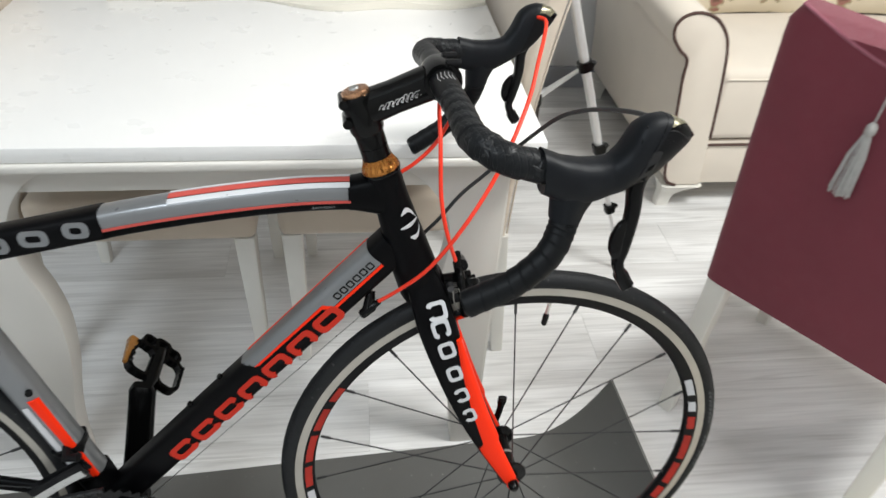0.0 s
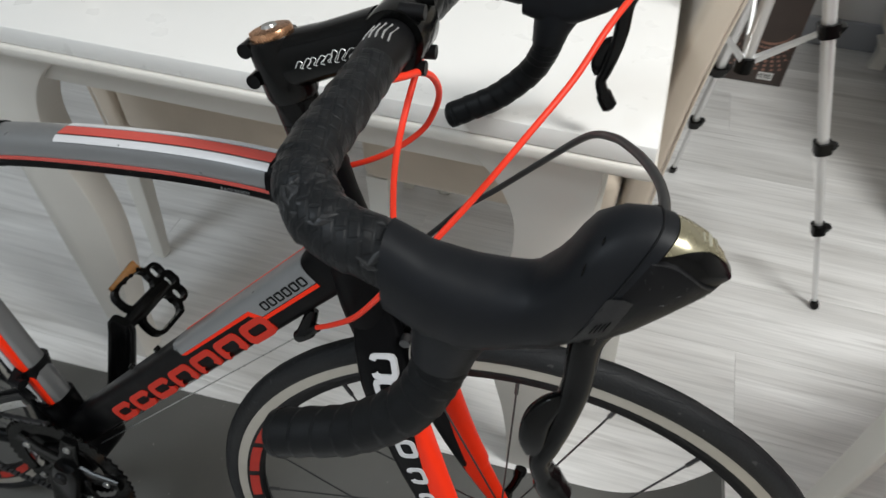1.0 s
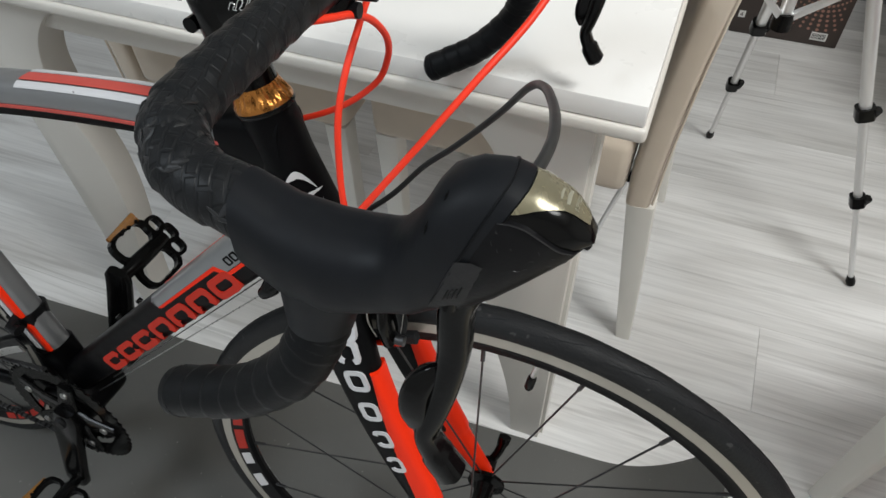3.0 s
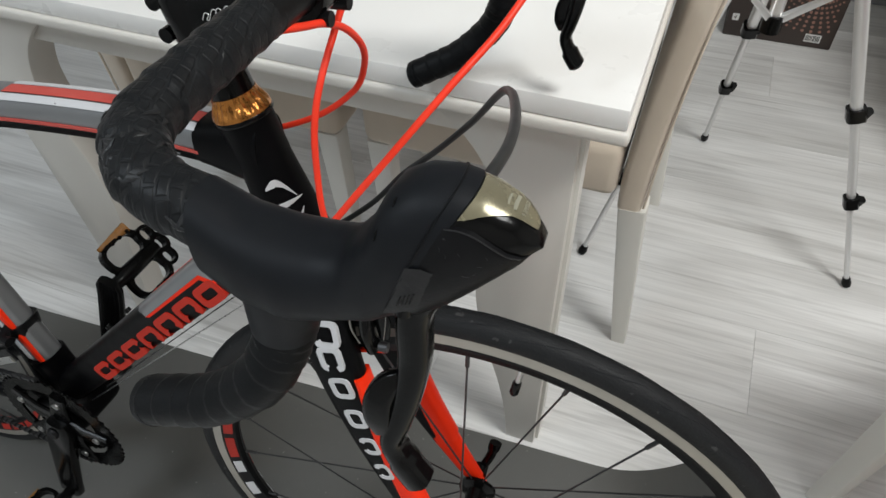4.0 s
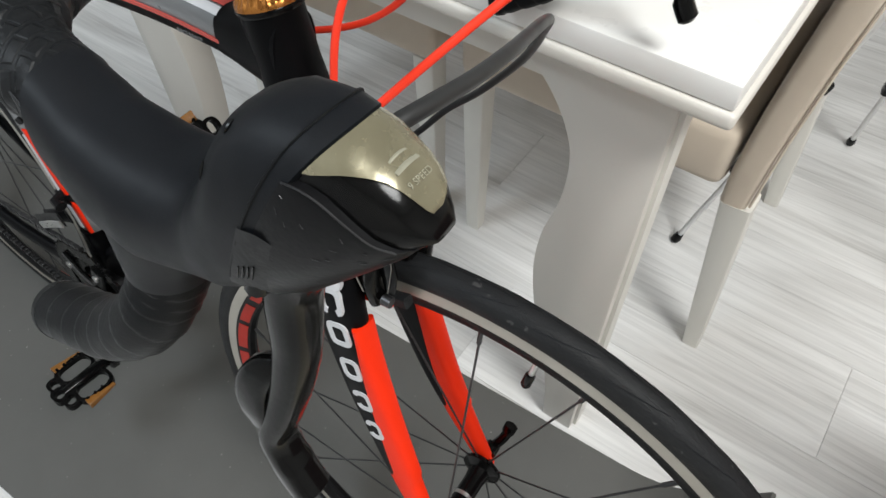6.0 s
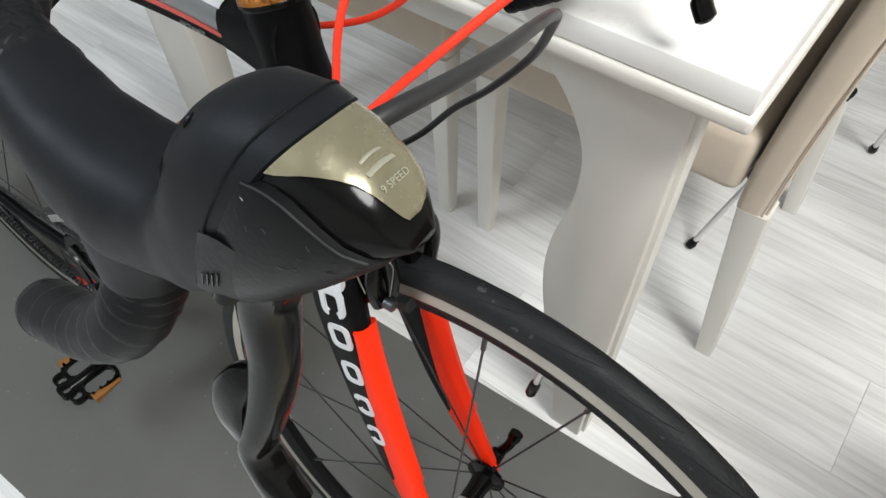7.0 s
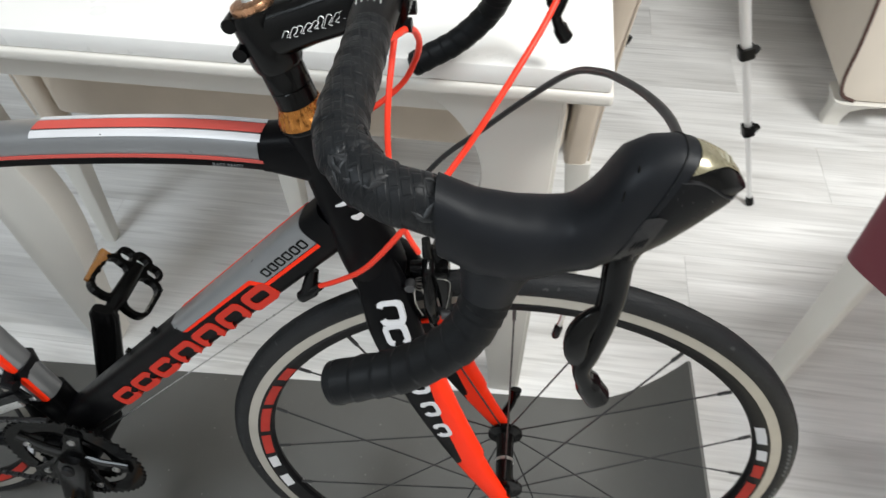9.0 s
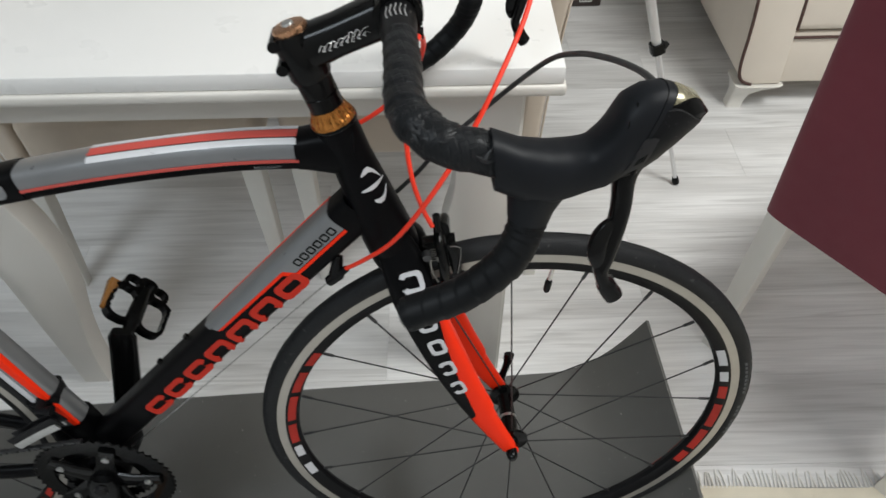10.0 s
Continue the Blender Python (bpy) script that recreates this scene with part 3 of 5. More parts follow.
def tripod_leg(foot):
    f = np.array((*foot, 0.0)) - np.array((0.905, 2.075, 0))
    top = np.array((0, 0, 0.90))
    at = lambda k: f + (top - f) * k
    part("lower_leg", mesh_of("lower_leg", *tube([at(0.012), at(0.235)], 0.0052, 10), ALUMINIUM), tripod)
    part("middle_leg", mesh_of("middle_leg", *tube([at(0.22), at(0.43)], 0.0075, 10), ALUMINIUM), tripod)
    part("upper_leg", mesh_of("upper_leg", *tube([at(0.42), at(0.98)], (0.0095, 0.012), 12, 3.0), ALUMINIUM), tripod)
    part("rubber_foot", mesh_of("rubber_foot", *tube([at(0.0) + (0, 0, 0.003), at(0.012), at(0.025)], [0.008, 0.0095, 0.007], 10), PLASTIC), tripod)
    for k, r in ((0.228, 0.013), (0.425, 0.0155), (0.66, 0.017)):
        part("leg_clamp", mesh_of("leg_clamp", *merge(tube([at(k - 0.012), at(k + 0.012)], r, 10, 3.5), moved(tube([(0, 0, -0.009), (0, 0, 0.009)], (0.004, 0.009), 8, 4.0), Matrix.Translation(tuple(at(k) + np.array((r, 0.0, 0)))))), PLASTIC), tripod, "black plastic leg clamp")
    hub = np.array((0, 0, 0.50))
    part("brace", mesh_of("brace", *tube([at(0.66), hub], (0.0035, 0.007), 8, 4.0), ALUMINIUM), tripod)


for foot in ((1.1846, 1.9492), (0.9387, 2.3797), (0.653, 1.9661)):
    tripod_leg(foot)
part("brace_hub", mesh_of("brace_hub", *tube([(0, 0, 0.485), (0, 0, 0.515)], 0.017, 12), PLASTIC), tripod)
part("centre_column", mesh_of("centre_column", *tube([(0, 0, 0.50), (0, 0, 0.955)], 0.011, 12), ALUMINIUM), tripod)
part("spider", mesh_of("spider", *tube([(0, 0, 0.865), (0, 0, 0.88), (0, 0, 0.92), (0, 0, 0.935)], [0.022, 0.034, 0.034, 0.018], 14), PLASTIC), tripod)

# ---- cardboard box ----
BOX = ROOM @ pose(0.112, 1.442, 0)
carton = thing("cardboard_box", BOX, "dark brown printed cardboard box standing against the wall", "box")
part("carton", bm_mesh("carton", block(0, 0, 0.001, 0.29, 0.27, 0.36, 0.003), CARD), carton)
dots = []
for r in range(8):
    for k in range(18):
        a = radians(200 + k * 8.2)
        rr = 0.052 + r * 0.014
        x, z = 0.215 + rr * math.cos(a) * 1.15, 0.185 + rr * math.sin(a)
        if 0.012 < x < 0.278 and 0.045 < z < 0.2:
            s = 0.0018 + 0.0028 * (1 - abs(k - 9) / 9)
            dots.append(lathe([(0, -0.0012), (s, -0.0012), (s, -0.0004), (0, -0.0004)], 8))
            dots[-1] = moved(dots[-1], pose(x, 0, z))
part("printed_dots", mesh_of("printed_dots", *merge(*dots), CARD_DOT), carton, "copper printed dot pattern")
part("printed_label", bm_mesh("printed_label", block(0.216, -0.0012, 0.018, 0.258, -0.0003, 0.042), LABEL_WHITE), carton, "white barcode label")
bars = [moved(([(0, 0, 0), (0.0012 + 0.001 * random.random(), 0, 0), (0.0018, 0, 0.016), (0, 0, 0.016)], [(0, 1, 2, 3)]), pose(0.219 + 0.0036 * i, -0.0016, 0.022)) for i in range(10)]
part("barcode", mesh_of("barcode", *merge(*bars), PLASTIC), carton)
four = bpy.data.curves.new("numeral", "FONT")
four.body, four.size, four.extrude = "4", 0.018, 0.0002
holder = bpy.data.objects.new("numeral", four)
scene.collection.objects.link(holder)
four_mesh = bpy.data.meshes.new_from_object(holder.evaluated_get(bpy.context.evaluated_depsgraph_get()))
bpy.data.objects.remove(holder)
four_mesh.materials.clear()
four_mesh.materials.append(CARD)
part("numeral", four_mesh, carton, "printed number", pose(0.0175, -0.0016, 0.0535, 90))
part("printed_label", bm_mesh("printed_label", block(0.014, -0.0012, 0.05, 0.032, -0.0003, 0.07), LABEL_WHITE), carton)

# ---- mat ----
MAT_AT = pose(0.527, 1.249, 0, 0, 0, -8.43)


def mat_sheet():
    xs = [-1.75 + 1.75 * i / 10 for i in range(11)] + [0.0124 * i for i in range(1, 25)]
    top, low, verts, faces = [], [], [], []
    for x in xs:
        k = max(0.0, x - 0.115)
        z, sl = 11.9 * k ** 2.5, 29.75 * k ** 1.5
        nx, nz = -sl / math.hypot(1, sl), 1 / math.hypot(1, sl)
        for y in (-0.29, -0.15, 0.0, 0.13, 0.262):
            w = 1 + 0.2 * (y - 0.25) * (k > 0)
            top.append((x + nx * 0.006, y, 0.0005 + z * w + 0.006 * nz))
            low.append((x, y, 0.0005 + z * w))
    n, c = len(xs), 5
    verts = top + low
    o = len(top)
    for i in range(n - 1):
        for j in range(c - 1):
            a = i * c + j
            faces += [(a, a + 1, a + c + 1, a + c), (o + a, o + a + c, o + a + c + 1, o + a + 1)]
        for j in (0, c - 1):
            a = i * c + j
            faces.append((a, a + c, o + a + c, o + a))
    for i in (0, n - 1):
        for j in range(c - 1):
            a = i * c + j
            faces.append((a, a + 1, o + a + 1, o + a))
    return verts, faces


thing("floor_mat", MAT_AT, "dark grey mat under the bicycle with one end curling up", "mat", me=mesh_of("floor_mat", *mat_sheet(), MAT_GREY))

# ---- rug with a fringed end ----
RUG_AT = pose(0.884, 1.207, 0, 0, 0, -12.5)


def rug_sheet():
    top, faces = [], []
    nx, ny = 24, 12
    for lift in (0.0, 0.0045):
        for j in range(ny + 1):
            for i in range(nx + 1):
                x, y = 1.1 * i / nx, -0.60 * j / ny
                top.append((x + 0.004 * math.sin(y * 19), y - 0.006 * math.sin(x * 7) ** 2, 0.0006 + lift + (0.0012 * math.sin(x * 11 + y * 5) ** 2 if lift else 0)))
    w, o = nx + 1, (nx + 1) * (ny + 1)
    for j in range(ny):
        for i in range(nx):
            a = j * w + i
            faces += [(o + a, o + a + 1, o + a + w + 1, o + a + w), (a, a + w, a + w + 1, a + 1)]
    edge = [i for i in range(w)] + [j * w + nx for j in range(1, ny + 1)] + [ny * w + i for i in range(nx - 1, -1, -1)] + [j * w for j in range(ny - 1, 0, -1)]
    for a, b in zip(edge, edge[1:] + edge[:1]):
        faces.append((a, b, o + b, o + a))
    return top, faces


rug = thing("small_rug", RUG_AT, "cream woven rug with a white fringed end lying on the floor", "rug", me=mesh_of("small_rug", *rug_sheet(), RUG))
threads, rnd = [], random.Random(11)
for k in range(150):
    x = 0.004 + 1.092 * k / 149
    q = rnd.uniform(-0.006, 0.006)
    ln = rnd.uniform(0.020, 0.034)
    threads.append(tube([(x, -0.004, 0.004), (x + q * 0.4, ln * 0.5, 0.003), (x + q, ln, 0.0018)], [0.0022, 0.0017, 0.0011], 5, ref=(1, 0, 0)))
tagged(part("fringe", mesh_of("fringe", *merge(*threads), FRINGE), rug, "white cotton fringe"), kind="stuff")

# ---- the bicycle: x forward from the front axle, y to its left, z up from the ground ----
SIZE = 0.92
BIKE = pose(0.518, 1.2100, 0.0417, -6.4, -2.46, -11.3) @ Matrix.Scale(SIZE, 4)
bike = thing("road_bicycle", BIKE, "black, grey and red road bicycle leaning beside the table", "bicycle")
HUB_Z, AXIS_P, AXIS_D = 0.341, Vector((-0.1745, 0, 0.880)), Vector((-0.24, 0, 0.97)).normalized()
STEER = Matrix.Translation(AXIS_P) @ Matrix.Rotation(radians(3.3), 4, AXIS_D) @ Matrix.Translation(-AXIS_P)


def on_axis(z):
    p = AXIS_P + AXIS_D * ((z - AXIS_P.z) / AXIS_D.z)
    return (p.x, p.y, p.z)


# frame tubes
HALF_W = 0.021
tt = spline([(-0.182, 0, 0.842), (-0.27, 0, 0.8445), (-0.36, 0, 0.840), (-0.46, 0, 0.830), (-0.56, 0, 0.815), (-0.72, 0, 0.790)], 6)
TT_Y, TT_Z = 0.0186, 0.0185
TT_R = [(TT_Y, TT_Z)] * len(tt)
top_tube = part("top_tube", mesh_of("top_tube", *tube(tt, TT_R, 24, 3.2), GREY_PAINT), bike, "silver grey arched top tube with red and white stripes")


def strip(path, up_a, up_b, i0, i1, lift, mat, name, parent, label=""):
    """A thin painted band along the top tube, between two places on its section given by angle (degrees, 0 to its left, 90 up)."""
    verts, faces = [], []
    steps = 6
    for p in path[i0:i1]:
        for layer in (0.0003, lift):
            for k in range(steps + 1):
                th = radians(up_a + (up_b - up_a) * k / steps)
                c, s = math.cos(th), math.sin(th)
                y = math.copysign(abs(c) ** (2 / 3.2), c) * (TT_Y + layer)
                z = math.copysign(abs(s) ** (2 / 3.2), s) * (TT_Z + layer)
                verts.append((p[0], p[1] + y, p[2] + z))
    w = 2 * (steps + 1)
    for i in range(i1 - i0 - 1):
        for k in range(steps):
            a = i * w + k
            b = a + steps + 1
            faces += [(a, a + 1, a + w + 1, a + w), (b, b + w, b + w + 1, b + 1)]
        for a, b in ((i * w, i * w + steps + 1), (i * w + steps, i * w + w - 1)):
            faces.append((a, a + w, b + w, b))
    part(name, mesh_of(name, verts, faces, mat), parent, label)


strip(tt, 112, 140, 2, 17, 0.0011, WHITE_PAINT, "white_stripe", top_tube)
strip(tt, 86, 106, 2, 17, 0.0011, RED_DECAL, "red_stripe", top_tube)
strip(tt, 64, 82, 2, 17, 0.0011, WHITE_PAINT, "white_stripe", top_tube)
strip(tt, 181.5, 187, 2, 22, 0.0012, RED_DECAL, "red_pinstripe", top_tube)
strip(tt, 188, 352, 0, 31, 0.0010, BLACK_PAINT, "black_underside", top_tube, "black underside of the top tube")
part("rear_sleeve", mesh_of("rear_sleeve", *tube(tt[21:], (TT_Y + 0.0014, TT_Z + 0.0012), 24, 3.2), BLACK_PAINT), top_tube, "black rear part of the top tube")
for k, w in ((-0.535, 0.030), (-0.585, 0.034), (-0.63, 0.03)):
    part("model_mark", mesh_of("model_mark", *frame_strip(rounded(k, 0.822 + (k + 0.54) * 0.16, w, 0.021, 0.008), rounded(k, 0.822 + (k + 0.54) * 0.16, w - 0.016, 0.009, 0.004), -0.0209, -0.0190), GREY_PAINT), top_tube)
words = bpy.data.curves.new("slogan", "FONT")
words.body, words.size, words.extrude = "RACE READY", 0.0048, 0.0002
holder = bpy.data.objects.new("slogan", words)
scene.collection.objects.link(holder)
slogan = bpy.data.meshes.new_from_object(holder.evaluated_get(bpy.context.evaluated_depsgraph_get()))
bpy.data.objects.remove(holder)
slogan.materials.clear()
slogan.materials.append(GREY_PAINT)
part("slogan", slogan, top_tube, "small white lettering", pose(-0.258, -0.0196, 0.8325, 90))
part("tube_bolt", mesh_of("tube_bolt", *tube([(-0.355, -0.0135, 0.8545), (-0.355, -0.0145, 0.8570)], 0.0016, 8), PLASTIC), top_tube)

head = spline([on_axis(0.876), on_axis(0.86), on_axis(0.80), on_axis(0.75), on_axis(0.722), on_axis(0.706)], 4)
hr = [0.0222 + 0.0075 * max(0, min(1, (0.83 - p[2]) / 0.1)) for p in head]
head_tube = part("head_tube", mesh_of("head_tube", *tube(head, hr, 28), BLACK_PAINT), bike, "black tapered head tube")
part("front_joint", mesh_of("front_joint", *tube(spline([(-0.155, 0, 0.840), (-0.195, 0, 0.842), (-0.214, 0, 0.8425)], 4), [(0.0205, 0.031), (0.0210, 0.029), (0.0208, 0.027), (0.0206, 0.0248), (0.0204, 0.0230), (0.0202, 0.0217), (0.0200, 0.0208), (0.0199, 0.0202), (0.0198, 0.0198)], 24, 3.0), BLACK_PAINT), bike, "black top tube joint")
# badge of plain curved strokes on the head tube
badge = []


def leaf(z_mid, rise, width, a0, a1, bend):
    """A pointed curved stroke wrapped on the head tube."""
    verts, faces, n = [], [], 12
    for i in range(n + 1):
        q = i / n
        a = a0 + (a1 - a0) * q
        z = z_mid + rise * (q - 0.5) + bend * math.sin(q * math.pi)
        h = max(0.0003, width * math.sin(math.pi * min(1, q * 0.9 + 0.06)) ** 0.8)
        ax = on_axis(z)
        rt = 0.0222 + 0.075 * max(0, min(0.1, 0.83 - z))
        for r, dz in ((rt, h), (rt + 0.0011, h), (rt + 0.0011, -h), (rt, -h)):
            verts.append((ax[0] + r * math.cos(a), -r * math.sin(a), z + dz))
    for i in range(n):
        for k in range(4):
            faces.append((i * 4 + k, i * 4 + (k + 1) % 4, i * 4 + 4 + (k + 1) % 4, i * 4 + 4 + k))
    faces += [(0, 1, 2, 3), (n * 4 + 3, n * 4 + 2, n * 4 + 1, n * 4)]
    return verts, faces


badge += [leaf(0.8130, -0.010, 0.0038, 1.25, 0.35, 0.009), leaf(0.8030, 0.006, 0.0026, 1.50, 0.15, 0.0005), leaf(0.7920, 0.010, 0.0040, 1.15, 0.30, -0.006)]
part("head_badge", mesh_of("head_badge", *merge(*badge), WHITE_PAINT), head_tube, "white swirl badge")

DT0, DT1 = np.array((-0.160, 0, 0.768)), np.array((-0.622, 0, 0.329))
dt_dir = (DT1 - DT0) / np.linalg.norm(DT1 - DT0)
dt_up = np.array((-dt_dir[2], 0, dt_dir[0])) * -1
if dt_up[2] < 0:
    dt_up = -dt_up
dt = [DT0 + dt_dir * k for k in np.linspace(0, 0.63, 8)]
down_tube = part("down_tube", mesh_of("down_tube", *tube(dt, (HALF_W, 0.0245), 28, 4.0), BLACK_PAINT), bike, "black down tube with red plain marks")


def on_dt(along, up, y=-0.0):
    p = DT0 + dt_dir * along + dt_up * up
    return (p[0], y, p[2])


def dt_shape(outline, y0, y1):
    bm = bmesh.new()
    a = [bm.verts.new(on_dt(u, v, y0)) for u, v in outline]
    b = [bm.verts.new(on_dt(u, v, y1)) for u, v in outline]
    bm.faces.new(a)
    bm.faces.new(b)
    for i in range(len(a)):
        bm.faces.new((a[i], a[(i + 1) % len(a)], b[(i + 1) % len(b)], b[i]))
    return bm


def dt_band(outer, inner_, skip=()):
    v, f = frame_strip(outer, inner_, -HALF_W - 0.0011, -HALF_W + 0.004, skip)
    return [on_dt(x, z, y) for x, y, z in v], f


def dt_wrap(rows, lift):
    """A thin painted skin over the tube's section; rows of (along, from, to) in degrees, 180 on its right side and 90 on top."""
    verts, faces, m = [], [], 16
    for along, a0, a1 in rows:
        for layer in (-0.0008, lift):
            for k in range(m + 1):
                th = radians(a0 + (a1 - a0) * k / m)
                c, sn = math.cos(th), math.sin(th)
                verts.append(on_dt(along, math.copysign(abs(sn) ** 0.5, sn) * (0.0245 + layer), math.copysign(abs(c) ** 0.5, c) * (HALF_W + layer)))
    w = 2 * (m + 1)
    for i in range(len(rows) - 1):
        for k in range(m):
            p, q = i * w + k, i * w + k + m + 1
            faces += [(p, p + 1, p + w + 1, p + w), (q, q + w, q + w + 1, q + 1)]
        for p, q in ((i * w, i * w + m + 1), (i * w + m, i * w + w - 1)):
            faces.append((p, p + w, q + w, q))
    for i in (0, len(rows) - 1):
        for k in range(m):
            faces.append((i * w + k, i * w + k + 1, i * w + k + m + 2, i * w + k + m + 1))
    return verts, faces


part("grey_panel", mesh_of("grey_panel", *dt_wrap([(0.028, 180, 12), (0.075, 180, 12), (0.118, 180, 12), (0.128, 166, 12), (0.20, 166, 12), (0.268, 166, 12), (0.276, 135, 40), (0.284, 100, 80)], 0.0006), GREY_PAINT), down_tube, "silver grey painted panel")
red_line = [(0.028, -0.005), (0.028, -0.001), (0.118, -0.001), (0.128, 0.012), (0.268, 0.012), (0.262, 0.009), (0.132, 0.008), (0.121, -0.005)]
part("red_line", bm_mesh("red_line", dt_shape(red_line, -HALF_W - 0.0009, -HALF_W + 0.004), RED_PAINT), down_tube)
part("red_line", mesh_of("red_line", *dt_wrap([(0.028, 78, 52), (0.10, 78, 52), (0.19, 78, 52), (0.272, 82, 56)], 0.0010), RED_PAINT), down_tube)
for k in range(6):
    c = 0.040 + 0.0125 * k
    part("name_mark", mesh_of("name_mark", *dt_band(rounded(c, 0.0078, 0.0098, 0.0100, 0.002, 2), rounded(c, 0.0078, 0.0062, 0.0064, 0.001, 2), ()), BLACK_PAINT), down_tube)
for k in range(7):
    c = 0.140 + 0.0535 * k
    w, sk = 0.046, (() if k == 0 else ((7, 8, 9) if k < 6 else (8, 9, 10)))
    part("maker_mark", mesh_of("maker_mark", *dt_band(rounded(c, -0.0095, w, 0.0255, 0.008, 3), rounded(c, -0.0095, w - 0.018, 0.0105, 0.004, 3), (11,) if k in (1, 2, 3) else ((7,) if k > 3 else ())), MARK_RED), down_tube, "plain red mark")
for k in (0.33, 0.40):
    part("bottle_bolt", mesh_of("bottle_bolt", *tube([on_dt(k, 0.026), on_dt(k, 0.031)], 0.004, 10), PLASTIC), down_tube)
part("cable_stop", mesh_of("cable_stop", *merge(tube([(-0.196, -0.008, 0.698), (-0.201, -0.020, 0.676)], (0.006, 0.009), 10), tube([(-0.186, -0.021, 0.689), (-0.193, -0.0205, 0.683), (-0.196, -0.020, 0.6805), (-0.210, -0.019, 0.668)], [0.004, 0.0046, 0.0072, 0.0066], 12)), PLASTIC), down_tube, "black cable adjuster")
part("inner_cable", mesh_of("inner_cable", *tube([(-0.208, -0.019, 0.670), on_dt(0.60, -0.034, -0.015)], 0.0008, 6), STEEL), down_tube)
part("inner_cable", mesh_of("inner_cable", *tube([on_dt(0.075, -0.036, 0.023), on_dt(0.60, -0.036, 0.012)], 0.0008, 6), STEEL), down_tube)

BB = np.array((-0.612, 0, 0.298))
st_dir = np.array((-0.245, 0, 0.97))
st = [BB + st_dir * k for k in (0.0, 0.1, 0.25, 0.4, 0.54)]
seat_tube = part("seat_tube", mesh_of("seat_tube", *tube(st, (0.018, 0.022), 24, 3.0), GREY_PAINT), bike, "grey seat tube with red and white bands")
part("red_band", mesh_of("red_band", *tube([BB + st_dir * k + (0.011, -0.013, 0) for k in (0.105, 0.27)], (0.006, 0.0080), 10, 4.0), RED_PAINT), seat_tube)
part("pale_band", mesh_of("pale_band", *tube([BB + st_dir * k + (-0.007, -0.0135, 0) for k in (0.105, 0.255)], (0.006, 0.0055), 10, 4.0), WHITE_PAINT), seat_tube)
part("lower_sleeve", mesh_of("lower_sleeve", *tube([BB + st_dir * k for k in (0.0, 0.102)], (0.0195, 0.0235), 24, 3.0), BLACK_PAINT), seat_tube)
part("bottle_bolt", mesh_of("bottle_bolt", *tube([BB + st_dir * 0.285 + (0.014, -0.016, 0), BB + st_dir * 0.285 + (0.016, -0.0205, 0)], 0.005, 10), PLASTIC), seat_tube)
part("bottle_bolt", mesh_of("bottle_bolt", *tube([BB + st_dir * 0.36 + (0.014, -0.016, 0), BB + st_dir * 0.36 + (0.016, -0.0205, 0)], 0.005, 10), PLASTIC), seat_tube)
part("bottom_bracket_shell", mesh_of("bottom_bracket_shell", *moved(lathe([(0.001, -0.037), (0.029, -0.037), (0.031, -0.03), (0.031, 0.03), (0.029, 0.037), (0.001, 0.037)], 28), Matrix.Translation(tuple(BB))), BLACK_PAINT), bike)
REAR = np.array((-1.02, 0, HUB_Z + 0.042))
for y in (-1, 1):
    part("chainstay", mesh_of("chainstay", *tube(spline([tuple(BB + (-0.02, y * 0.022, 0)), tuple(BB * 0.55 + REAR * 0.45 + (0, y * 0.046, -0.01)), tuple(REAR + (0.01, y * 0.062, 0))], 6), [(0.011, 0.018)] + [(0.009, 0.013)] * 11 + [(0.007, 0.009)], 14), BLACK_PAINT), bike)
    part("seatstay", mesh_of("seatstay", *tube([tuple(BB + st_dir * 0.47 + (-0.02, y * 0.018, 0)), tuple(REAR + (0, y * 0.062, 0.01))], 0.0085, 12), GREY_PAINT), bike)

# wheels


def arc_patch(r0, r1, y0, y1, a0, a1, lift):
    """A thin decal on the side of the rim, from radius r0 to r1."""
    return lathe([(r0, y0 - lift), (r1, y1 - lift), (r1, y1 - 0.0002), (r0, y0 - 0.0002)], max(2, int(abs(a1 - a0) / 2.5)), a0, a1)


